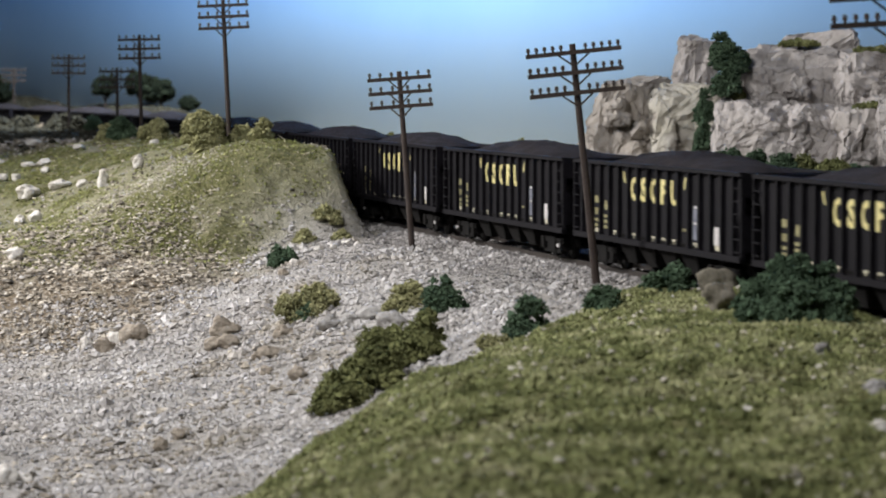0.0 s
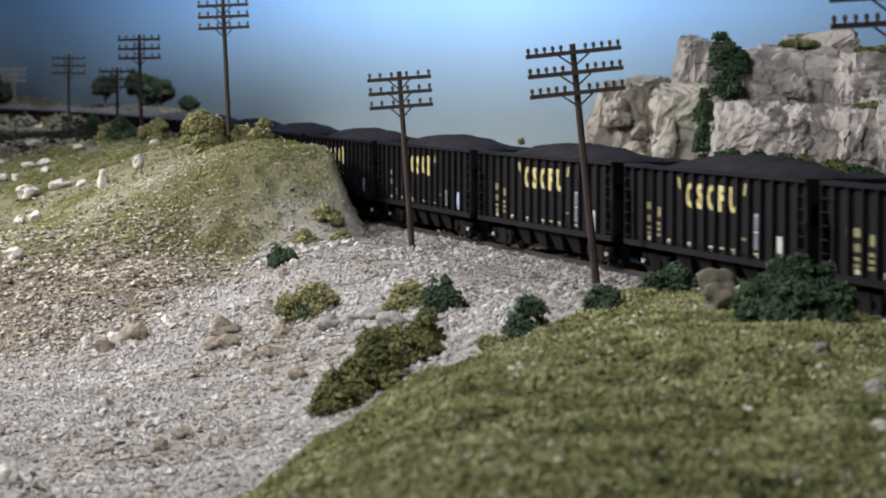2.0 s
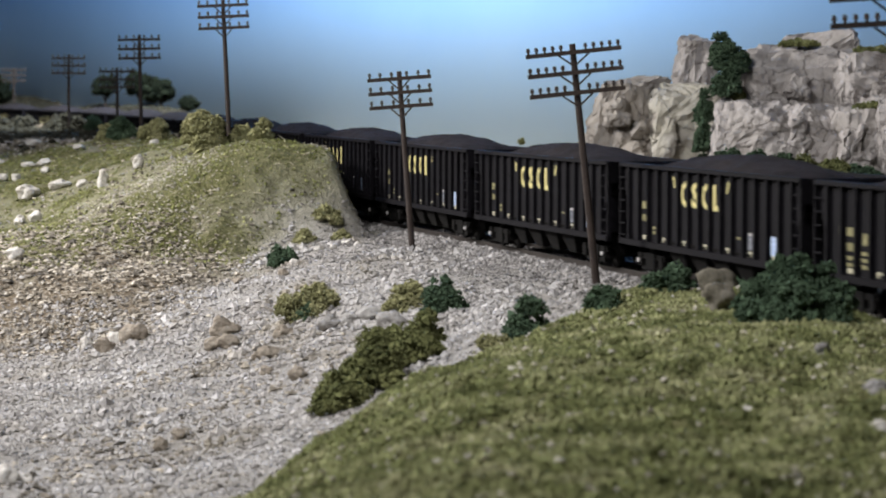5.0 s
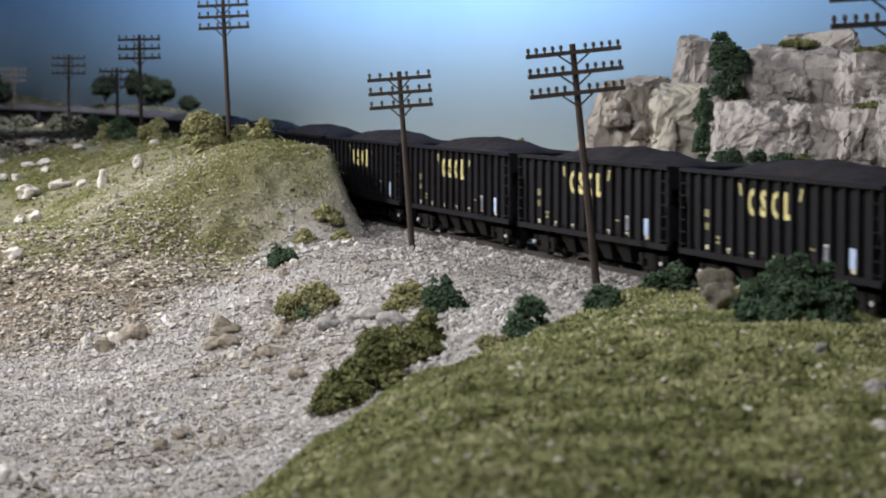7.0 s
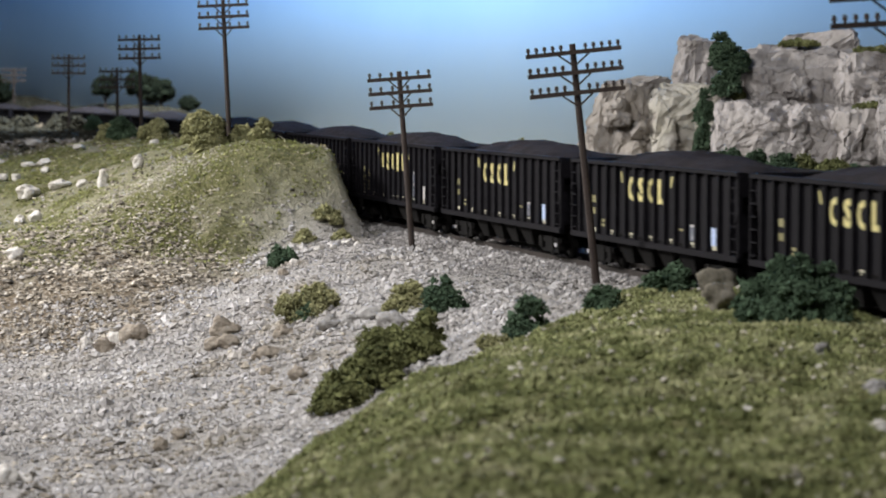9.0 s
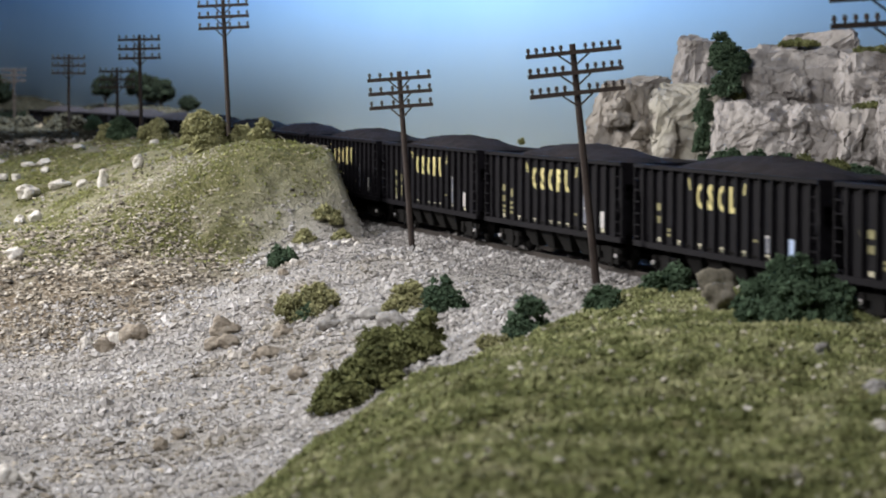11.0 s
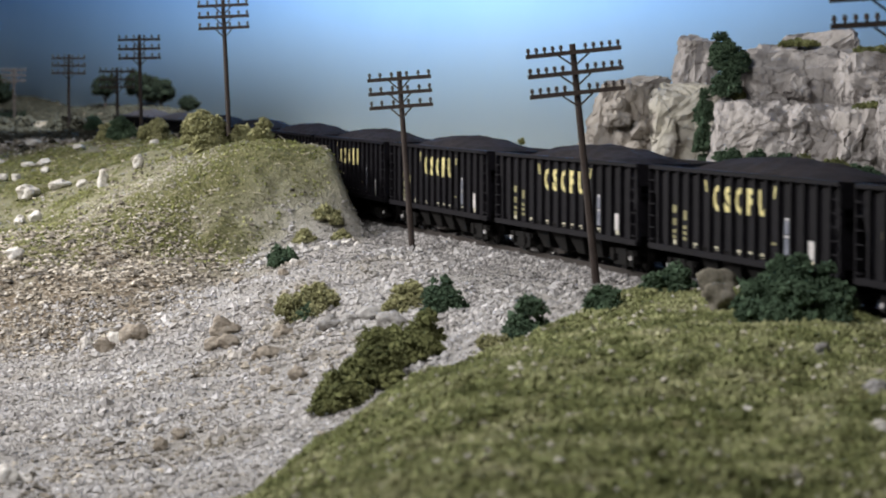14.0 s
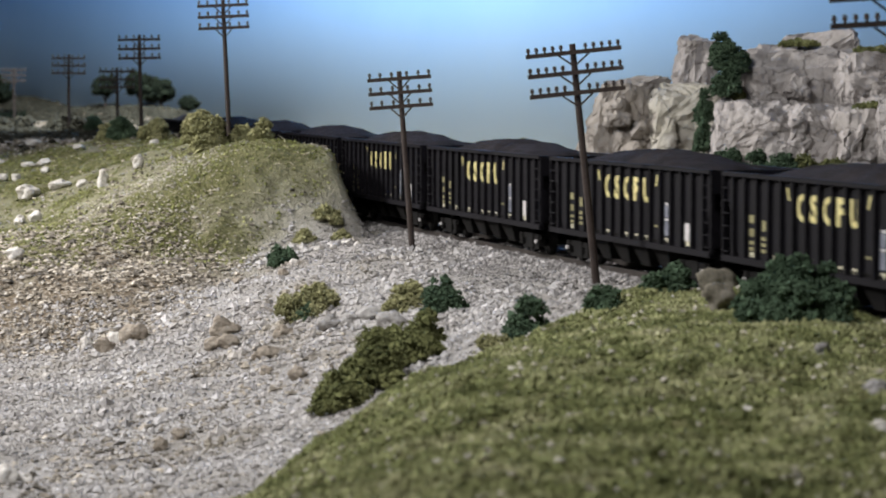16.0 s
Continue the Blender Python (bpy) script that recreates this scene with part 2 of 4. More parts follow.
CLIFF = cliff_material("plaster_cliff", (0.45, 0.415, 0.40))
CLIFF_TAN = cliff_material("tan_plaster_cliff", (0.38, 0.33, 0.26))
CLIFF_PALE = cliff_material("lichen_plaster_cliff", (0.50, 0.48, 0.36))


# ---- mesh helpers ----
def bake(name, verts, faces, mat, smooth=False):
    me = bpy.data.meshes.new(name)
    me.from_pydata([tuple(v) for v in verts], [], [tuple(f) for f in faces])
    me.materials.append(mat)
    if smooth:
        me.shade_smooth()
    me.update()
    return me


def soup(name, verts, tris, mat, smooth=False):
    """A triangle mesh straight from arrays."""
    me = bpy.data.meshes.new(name)
    me.vertices.add(len(verts))
    me.vertices.foreach_set("co", np.asarray(verts, np.float32).ravel())
    n = len(tris)
    me.loops.add(n * 3)
    me.loops.foreach_set("vertex_index", np.asarray(tris, np.int32).ravel())
    me.polygons.add(n)
    me.polygons.foreach_set("loop_start", np.arange(0, n * 3, 3, dtype=np.int32))
    me.polygons.foreach_set("use_smooth", np.full(n, smooth))
    me.materials.append(mat)
    me.update()
    me.validate()
    return me


def part(name, data, mat, parent, label=""):
    """Links a bmesh or a mesh as one object under parent."""
    if isinstance(data, bmesh.types.BMesh):
        me = bpy.data.meshes.new(name)
        data.to_mesh(me)
        data.free()
        me.materials.append(mat)
        data = me
    ob = new(name, data)
    ob.parent = parent
    if label:
        ob["label"] = label
    return ob


def box(bm, x0, x1, y0, y1, z0, z1):
    v = [bm.verts.new((x, y, z)) for x in (x0, x1) for y in (y0, y1) for z in (z0, z1)]
    for f in ((0, 1, 3, 2), (4, 6, 7, 5), (0, 4, 5, 1), (2, 3, 7, 6), (0, 2, 6, 4), (1, 5, 7, 3)):
        bm.faces.new([v[i] for i in f])


def boxes(*rows):
    bm = bmesh.new()
    for r in rows:
        box(bm, *r)
    return bm


def tube(bm, a, b, r0, r1, n=8):
    """A tapered round bar from a to b."""
    a, b = Vector(a), Vector(b)
    q = (b - a).to_track_quat("Z", "Y").to_matrix()
    rings = []
    for p, r in ((a, r0), (b, r1)):
        rings.append([bm.verts.new(p + q @ Vector((r * math.cos(k * math.tau / n), r * math.sin(k * math.tau / n), 0))) for k in range(n)])
    for k in range(n):
        bm.faces.new((rings[0][k], rings[0][(k + 1) % n], rings[1][(k + 1) % n], rings[1][k]))
    bm.faces.new(rings[0][::-1])
    bm.faces.new(rings[1])


_bm = bmesh.new()
bmesh.ops.create_icosphere(_bm, subdivisions=1, radius=1)
ICO_V = np.array([v.co[:] for v in _bm.verts])
ICO_F = np.array([[v.index for v in f.verts] for f in _bm.faces])
_bm.free()
OCT_V = np.array([(1, 0, 0), (-1, 0, 0), (0, 1, 0), (0, -1, 0), (0, 0, 1), (0, 0, -1)], float)
OCT_F = np.array([(0, 2, 4), (2, 1, 4), (1, 3, 4), (3, 0, 4), (2, 0, 5), (1, 2, 5), (3, 1, 5), (0, 3, 5)])


def crumbs(rng, places, sizes, verts, tris, jitter=0.35, flat=1.0):
    """Arrays of many small lumps, each with its own turn and shape."""
    n, k = len(places), len(verts)
    v = np.repeat(verts[None], n, 0) * (1 + jitter * (rng.rand(n, k, 1) * 2 - 1))
    v = v * (0.65 + 0.7 * rng.rand(n, 1, 3))
    a, e = rng.rand(n) * 6.283, rng.rand(n) * 6.283
    ca, sa, ce, se = np.cos(a), np.sin(a), np.cos(e), np.sin(e)
    x, y, z = v[..., 0], v[..., 1], v[..., 2]
    y, z = y * ce[:, None] - z * se[:, None], y * se[:, None] + z * ce[:, None]
    x, y = x * ca[:, None] - y * sa[:, None], x * sa[:, None] + y * ca[:, None]
    v = np.stack([x, y, z * flat], -1) * np.asarray(sizes)[:, None, None] + np.asarray(places)[:, None]
    f = tris[None] + (np.arange(n) * k)[:, None, None]
    return v.reshape(-1, 3), f.reshape(-1, 3)
TURF_DRY = mottled("dry_olive_foam", [(0.3, (0.12, 0.13, 0.045)), (0.5, (0.22, 0.235, 0.088)), (0.75, (0.37, 0.36, 0.20))], 45, 1200, 0.95, 0.1, 0.0006, 0.8, 0.45)
CHIP = mottled("pale_chip", [(0.3, (0.3, 0.27, 0.2)), (0.7, (0.6, 0.57, 0.5))], 200, 1500, 0.95, 0.15, 0.0002, 0.4, 0.3)
STRAW = mottled("dry_stalk", [(0.3, (0.36, 0.31, 0.21)), (0.7, (0.6, 0.55, 0.44))], 200, 1500, 0.9, 0.15, 0.0001, 0.2, 0.3)
BROWN_ROCK = mottled("mossy_brown_stone", [(0.3, (0.09, 0.08, 0.058)), (0.5, (0.16, 0.145, 0.115)), (0.7, (0.26, 0.24, 0.20))], 90, 900, 0.9, 0.2, 0.0004, 0.5)
CREAM = mottled("cream_marking_paint", [(0.3, (0.52, 0.48, 0.33)), (0.7, (0.66, 0.62, 0.46))], 200, 900, 0.6, 0.3, 0.00003, 0.1)
GREY_ROCK = mottled("grey_stone", [(0.3, (0.26, 0.245, 0.23)), (0.6, (0.42, 0.405, 0.39))], 120, 900, 0.9, 0.2, 0.0004, 0.5)
# scrub foam darkened to carry the dim light of the far left
SHADE = mottled("shade_dark_scrub_foam", [(0.3, (0.026, 0.025, 0.018)), (0.7, (0.056, 0.052, 0.037))], 60, 700, 0.95, 0.1, 0.0007, 0.8, 0.35)

# ---- the setting: ground, backdrop, room ----
def spaced(lo, a, b, hi, fine, grow):
    """Grid lines: even between a and b, wider and wider outside."""
    mid = list(np.arange(a, b, fine))
    step, up = fine, [mid[-1]]
    while up[-1] < hi:
        step = min(step * grow, 0.08)
        up.append(up[-1] + step)
    step, down = fine, [mid[0]]
    while down[-1] > lo:
        step = min(step * grow, 0.08)
        down.append(down[-1] - step)
    return np.array(down[:0:-1] + mid + up[1:])


def build_ground():
    gx, gy = spaced(-2.6, -0.30, 0.22, 2.9, 0.0025, 1.04), spaced(-1.9, 0.46, 1.50, 4.9, 0.0025, 1.02)
    X, Y = np.meshgrid(gx, gy)
    z, turf, soil, brown = land(X, Y)
    x, y = X.ravel(), Y.ravel()
    rough = (grain(x, y, 0.006, 8) - 0.5) * 0.0022
    z = z + rough * (turf * 0.8 + 0.5)
    n, m = len(gx), len(gy)
    i = (np.arange(m - 1)[:, None] * n + np.arange(n - 1)[None]).ravel()
    tris = np.concatenate([np.stack([i, i + 1, i + n + 1], 1), np.stack([i, i + n + 1, i + n], 1)])
    me = soup("ground", np.stack([x, y, z], 1), tris, LAND, True)
    c = me.color_attributes.new("cover", "FLOAT_COLOR", "POINT")
    c.data.foreach_set("color", np.stack([turf, soil, brown, np.ones_like(turf)], 1).astype(np.float32).ravel())
    tagged(new("ground", me), "sculpted layout ground with limestone grit, dry soil and olive turf", "ground", kind="structure")


BACKDROP = [(0.95, 0.9), (0.72, 1.55), (0.42, 2.0), (0.05, 2.45), (-0.35, 3.1), (-0.95, 4.0), (-1.8, 4.5), (-2.45, 4.4)]


def build_backdrop():
    # a smooth curved board behind the layout
    pts = [Vector((*p, 0)) for p in BACKDROP]
    line = []
    for k in range(len(pts) - 1):
        a, b = pts[max(k - 1, 0)], pts[min(k + 2, len(pts) - 1)]
        for j in range(8):
            t = j / 8
            p, q = pts[k], pts[k + 1]
            line.append(0.5 * (2 * p + (q - a) * t + (2 * a - 5 * p + 4 * q - b) * t * t + (3 * p - a - 3 * q + b) * t ** 3))
    line.append(pts[-1])
    verts, faces = [], []
    for p in line:
        for z in (-0.10, 0.75):
            verts += [(p.x, p.y, z), (p.x + 0.004, p.y + 0.006, z)]
    for k in range(len(line) - 1):
        o, q = k * 4, k * 4 + 4
        faces += [(o, q, q + 2, o + 2), (o + 1, o + 3, q + 3, q + 1), (o + 2, q + 2, q + 3, o + 3), (o, o + 1, q + 1, q)]
    tagged(new("backdrop", bake("backdrop", verts, faces, SKY, True)), "curved board painted as hazy blue sky", "backdrop", kind="structure")


def build_room():
    for name, b in (("wall_north", (-3.2, 3.4, 5.1, 5.2, -1.1, 1.4)), ("wall_south", (-3.2, 3.4, -2.2, -2.1, -1.1, 1.4)),
                    ("wall_west", (-3.3, -3.2, -2.2, 5.2, -1.1, 1.4)), ("wall_east", (3.4, 3.5, -2.2, 5.2, -1.1, 1.4)),
                    ("floor", (-3.3, 3.5, -2.2, 5.2, -1.2, -1.1)), ("ceiling", (-3.3, 3.5, -2.2, 5.2, 1.4, 1.5))):
        ob = part(name, boxes(b), PLASTER, None)
        tagged(ob, "plain off-white plastered room surface", name.split("_")[0], kind="structure")


build_ground()
build_backdrop()
build_room()


# ---- track ----
def build_track():
    for side, off in (("near", -0.00825), ("far", 0.00825)):
        verts, faces = [], []
        ss = np.arange(-3.25, 2.5, 0.02)
        prof = [(-0.0012, -0.0025), (-0.0004, -0.0018), (-0.0004, -0.0007), (-0.0006, -0.0006), (-0.0006, 0.0), (0.0006, 0.0), (0.0006, -0.0006), (0.0004, -0.0007), (0.0004, -0.0018), (0.0012, -0.0025)]
        for s in ss:
            x, y, h = track_frame(s)
            nx, ny = -math.sin(h), math.cos(h)
            verts += [(x + nx * (off + a), y + ny * (off + a), b) for a, b in prof]
        k = len(prof)
        for i in range(len(ss) - 1):
            faces += [(i * k + j, i * k + (j + 1) % k, (i + 1) * k + (j + 1) % k, (i + 1) * k + j) for j in range(k)]
        tagged(new("rail", bake("rail", verts, faces, RAIL)), "rust-brown model rail laid on sleepers", "rail", "rails of the track")
    bm = boxes((-0.015, 0.015, -0.0013, 0.0013, -0.0045, -0.0025))
    sleepers = tagged(new("track_bed"), "row of weathered grey-brown sleepers in ballast", "track")
    me = None
    rest = bmesh.new()
    for s in np.arange(-3.2, 2.4, 0.0062):
        x, y, h = track_frame(s)
        if -0.45 < s < 0.45:
            if me is None:
                first = part("sleeper", bm, TIE, sleepers)
                me = first.data
                ob = first
            else:
                ob = part("sleeper", me, TIE, sleepers)
            ob.matrix_basis = pose(x, y, 0, 0, 0, math.degrees(h) + 90)
        else:
            m = pose(x, y, 0, 0, 0, math.degrees(h) + 90)
            v = [rest.verts.new(m @ Vector((a, b, c))) for a in (-0.015, 0.015) for b in (-0.0013, 0.0013) for c in (-0.0045, -0.0025)]
            for f in ((4, 6, 7, 5), (0, 4, 5, 1), (2, 3, 7, 6), (0, 2, 6, 4)[::-1], (1, 5, 7, 3), (0, 1, 3, 2)):
                rest.faces.new([v[i] for i in f])
    tagged(part("far_sleepers", rest, TIE, sleepers), kind="stuff")


build_track()

# ---- the coal train ----
CAR_L = 0.0815     # half the body's length
TOP, SILL = 0.0406, 0.0122
SHEET = HALF_W - 0.0015   # outer face of the side sheets, between the ribs
PANEL = 0.0098             # rib to rib


def side_panel(sign):
    """One ribbed side: a sheet that tapers in towards the bottom at both ends, with posts and chords."""
    bm = bmesh.new()
    y0, y1 = sign * (SHEET - 0.0006), sign * SHEET
    lo = CAR_L - 0.0115
    ring = [(-CAR_L, TOP), (CAR_L, TOP), (CAR_L, TOP - 0.006), (lo, SILL), (-lo, SILL), (-CAR_L, TOP - 0.006)]
    a = [bm.verts.new((x, y0, z)) for x, z in ring]
    b = [bm.verts.new((x, y1, z)) for x, z in ring]
    bm.faces.new(a)
    bm.faces.new(b[::-1])
    for k in range(6):
        bm.faces.new((a[k], b[k], b[(k + 1) % 6], a[(k + 1) % 6]))
    bmesh.ops.recalc_face_normals(bm, faces=bm.faces[:])
    return bm


def coal_heap():
    n, m = 49, 13
    verts, faces = [], []
    for i in range(n):
        u = i / (n - 1) * 2 - 1
        for j in range(m):
            v = j / (m - 1) * 2 - 1
            x, y = u * 0.0775, v * 0.0155
            rise = max(0.0, 1 - abs(u) ** 2.4) * (0.35 + 0.65 * (1 - v * v) ** 0.7)
            end = 1 - max(0.0, (abs(u) - 0.72) / 0.28) ** 1.3
            z = TOP - 0.004 + 0.0088 * rise * max(end, 0) + 0.0012 * (noise.noise(Vector((x * 160, y * 160, 3))) + 0.5 * noise.noise(Vector((x * 500, y * 500, 1))))
            verts.append((x, y, z))
    for i in range(n - 1):
        for j in range(m - 1):
            o = i * m + j
            faces.append((o, o + m, o + m + 1, o + 1))
    return bake("coal_load", verts, faces, COAL, True)


def word_mesh(word, height, wide, step):
    """Heavy block capitals, each of one width, set at even steps."""
    out = bmesh.new()
    for k, ch in enumerate(word):
        curve = bpy.data.curves.new("lettering", "FONT")
        curve.body, curve.size, curve.extrude, curve.offset = ch, 1.0, 0.01, 0.036
        curve.resolution_u = 2
        ob = bpy.data.objects.new("lettering", curve)
        scene.collection.objects.link(ob)
        bpy.context.view_layer.update()
        me = bpy.data.meshes.new_from_object(ob.evaluated_get(bpy.context.evaluated_depsgraph_get()))
        bpy.data.objects.remove(ob)
        co = np.array([v.co[:] for v in me.vertices])
        lo, hi = co.min(0), co.max(0)
        co = (co - (lo + hi) / 2) / (hi - lo)
        shift = (k - (len(word) - 1) / 2) * step
        for v, c in zip(me.vertices, co):
            v.co = (c[0] * wide + shift, c[2] * 0.0002, c[1] * height)
        out.from_mesh(me)
        bpy.data.meshes.remove(me)
    return out


def plates(rows, sign=-1):
    """Thin painted rectangles on the near side: x, z, width, height."""
    bm = bmesh.new()
    ya, yb = sorted((sign * (SHEET + 0.00005), sign * (SHEET + 0.0002)))
    for x, z, w, h in rows:
        box(bm, x - w / 2, x + w / 2, ya, yb, z - h / 2, z + h / 2)
    return bm


def build_car(word):
    """A four-bay coal hopper that runs towards +x; its shown side faces -y."""
    car = new("hopper_car")
    body = part("body", boxes((-0.0775, 0.0775, -0.0155, 0.0155, 0.014, TOP - 0.005), (-0.083, 0.083, -0.004, 0.004, 0.0085, 0.0115)), CAR, car)
    for sign in (-1, 1):
        panel = part("side_panel", side_panel(sign), CAR, car)
        ya, yb = sorted((sign * SHEET, sign * (HALF_W - 0.0001)))
        rib = None
        for k in range(16):
            x = (k - 7.5) * PANEL
            if sign > 0 and k % 2:
                continue
            if rib is None:
                rib = part("rib", boxes((-0.0008, 0.0008, ya, yb, SILL + 0.0008, TOP - 0.0012)), CAR, panel)
                rib.location.x = x
            else:
                part("rib", rib.data, CAR, panel).location.x = x
        y0, y1 = sorted((sign * (HALF_W - 0.002), sign * (HALF_W + 0.0004)))
        part("top_chord", boxes((-CAR_L, CAR_L, y0, y1, TOP - 0.0012, TOP + 0.0002)), CAR, car)
        part("side_sill", boxes((-CAR_L, CAR_L, y0, y1, SILL - 0.0012, SILL + 0.0008)), CAR, car)
        end = part("end_frame", boxes((sign * CAR_L - 0.0006, sign * CAR_L + 0.0006, -HALF_W, HALF_W, TOP - 0.008, TOP),
                                      (sign * CAR_L - 0.0005, sign * CAR_L + 0.0005, -HALF_W, -HALF_W + 0.0014, SILL, TOP),
                                      (sign * CAR_L - 0.0005, sign * CAR_L + 0.0005, HALF_W - 0.0014, HALF_W, SILL, TOP)), CAR, car)
        rung = None
        for k in range(6):
            z = SILL + 0.002 + k * 0.0042
            if rung is None:
                rung = part("grab_iron", boxes((sign * CAR_L - 0.0055 * (sign > 0), sign * CAR_L + 0.0055 * (sign < 0), -HALF_W - 0.0002, -HALF_W + 0.0002, 0, 0.0004)), CAR, end)
                rung.location.z = z
            else:
                part("grab_iron", rung.data, CAR, end).location.z = z
        slope = bmesh.new()
        x0, x1 = sign * 0.080, sign * 0.056
        v = [slope.verts.new(p) for p in ((x0, -0.0155, 0.030), (x0, 0.0155, 0.030), (x1, 0.0155, 0.012), (x1, -0.0155, 0.012))]
        slope.faces.new(v if sign > 0 else v[::-1])
        part("slope_sheet", slope, CAR, car)
        part("coupler", boxes((sign * 0.082 if sign > 0 else -0.0885, 0.0885 if sign > 0 else -0.082, -0.002, 0.002, 0.0085, 0.0115)), DARK, car)
        # truck: two axles and two side frames
        truck = new("truck")
        truck.parent = car
        truck.location = (sign * 0.0585, 0, 0)
        for y in (-0.0128, 0.0128):
            fb = boxes((-0.0135, 0.0135, y - 0.001, y + 0.001, 0.0062, 0.0082), (-0.0045, 0.0045, y - 0.0014, y + 0.0014, 0.0025, 0.0085),
                       (-0.012, -0.0088, y - 0.0016, y + 0.0016, 0.0036, 0.0082), (0.0088, 0.012, y - 0.0016, y + 0.0016, 0.0036, 0.0082),
                       (-0.010, 0.010, y - 0.0008, y + 0.0008, 0.0022, 0.0036))
            part("side_frame", fb, DARK, truck)
        for x in (-0.0103, 0.0103):
            wb = bmesh.new()
            for y in (-0.0092, 0.0072):
                tube(wb, (x, y, 0.0052), (x, y + 0.002, 0.0052), 0.0052, 0.0052, 18)
            tube(wb, (x, -0.012, 0.0052), (x, 0.012, 0.0052), 0.0012, 0.0012, 8)
            part("wheelset", wb, DARK, truck)
        cap = bmesh.new()
        tube(cap, (0.0103 * sign, -0.0146, 0.0055), (0.0103 * sign, -0.0152, 0.0055), 0.0008, 0.0008, 10)
        part("bearing_cap", cap, WHITE, truck, "white painted bearing cap")
    for x in (-0.030, -0.010, 0.010, 0.030):
        hb = bmesh.new()
        top = [hb.verts.new((x + a, b, 0.0145)) for a, b in ((-0.0098, -0.0165), (0.0098, -0.0165), (0.0098, 0.0165), (-0.0098, 0.0165))]
        low = [hb.verts.new((x + a, b, 0.0035)) for a, b in ((-0.004, -0.0125), (0.004, -0.0125), (0.004, 0.0125), (-0.004, 0.0125))]
        hb.faces.new(low[::-1])
        hb.faces.new(top)
        for k in range(4):
            hb.faces.new((top[k], low[k], low[(k + 1) % 4], top[(k + 1) % 4])[::-1])
        part("hopper_bay", hb, DARK, car)
    part("coal_load", HEAP, COAL, car, "rounded heap of black coal")
    long = len(word) > 4
    let = part("lettering", word_mesh(word, 0.0088, 0.0062, PANEL), YELLOW, body, "yellow block capitals")
    let.location = (0.0 if long else -PANEL / 2, -SHEET - 0.0002, TOP - 0.0092)
    for sx in (-1, 1):
        tick = bmesh.new()
        w = 0.0285 if long else 0.0236
        v = [tick.verts.new((sx * (w + a) - (0.0 if long else PANEL / 2), -SHEET - 0.0003, TOP - 0.0085 + b)) for a, b in ((-0.0002, 0.0012), (0.0010, 0.0012), (0.0024, 0.0052), (0.0012, 0.0052))]
        tick.faces.new(v if sx > 0 else v[::-1])
        part("stripe", tick, YELLOW, body)
    for k in ((-6, -4, -2, 0, 1, 2, 4, 6) if long else (-6, -4, -2, 0, 2, 4, 6)):
        part("sill_mark", plates([(k * PANEL, SILL + 0.0022, 0.0032, 0.0015)]), CREAM, body)
    a, b = -6 * PANEL, -5 * PANEL
    part("data_block", plates([(a, 0.026, 0.0048, 0.0026), (a - 0.0070, 0.026, 0.0026, 0.0024), (a, 0.0215, 0.0045, 0.0024), (a, 0.0182, 0.0042, 0.0011), (a, 0.0162, 0.0042, 0.0011)][:5 if long else 3]), FADED, body, "faded yellow data bars")
    if long:
        part("data_column", plates([(b, 0.0242, 0.0030, 0.0034), (b, 0.0200, 0.0042, 0.0011), (b, 0.0180, 0.0042, 0.0011), (b, 0.0160, 0.0042, 0.0011)]), FADED, body)
        part("test_panel", plates([(4 * PANEL, 0.0246, 0.0040, 0.0042), (4 * PANEL, 0.0186, 0.0040, 0.0050)]), GREYBLUE, body, "dull grey-blue test panel")
        part("test_stripe", plates([(4 * PANEL, 0.0218, 0.0040, 0.0008), (4 * PANEL, 0.0273, 0.0030, 0.0008)]), WHITE, body)
        part("end_label", plates([(6 * PANEL, 0.0184, 0.0058, 0.0062)]), WHITE, body, "off-white label")
    else:
        part("data_column", plates([(b, 0.0165, 0.0036, 0.0010), (b, 0.0182, 0.0036, 0.0010)]), FADED, body)
        part("test_panel", plates([(4 * PANEL, 0.0180, 0.0040, 0.0046)]), GREYBLUE, body, "dull grey-blue test panel")
        part("test_stripe", plates([(4 * PANEL, 0.0208, 0.0040, 0.0008), (4 * PANEL, 0.0180, 0.0016, 0.0034)]), WHITE, body)
        part("end_label", plates([(6 * PANEL, 0.0180, 0.0058, 0.0062)]), BLUE, body, "pale blue label")
    part("builder_bar", plates([(3 * PANEL, 0.0190, 0.0044, 0.0008)]), FADED, body)
    tagged(car, "black ribbed hopper car heaped with coal, yellow lettering", "hopper car", "cars of the coal train")
    return car


GREYBLUE = mottled("grey_blue_panel", [(0.3, (0.12, 0.13, 0.17)), (0.7, (0.22, 0.23, 0.27))], 200, 900, 0.6, 0.3, 0.00003, 0.1)
HEAP = coal_heap()
CARS = {}
FIRST_CAR, LAST_CAR, SHORT_WORD = -1, 17, (3, 4, 5, 6, 7)
_long, _short = build_car("CSCFU"), build_car("CSCL")
for k in range(FIRST_CAR, LAST_CAR + 1):
    if k == FIRST_CAR:
        CARS[k] = _long
    elif k == SHORT_WORD[0]:
        CARS[k] = _short
    else:
        CARS[k] = copy_thing(_short if k in SHORT_WORD else _long, pose(0, 0, 0))


def travel(t):
    """Arc length reached by the middle of car 0."""
    u = (t - 8) / 8
    return 0.2548 + 0.0034 * math.exp(-((t - 3.0) / 1.6) ** 2) + 0.11818 * t + 0.0036 * u + 0.0018 * u * u + 0.01943 * (u * u - 1) - 0.0054 * (u ** 3 - u) - 0.00208 * (u ** 4 - u * u)


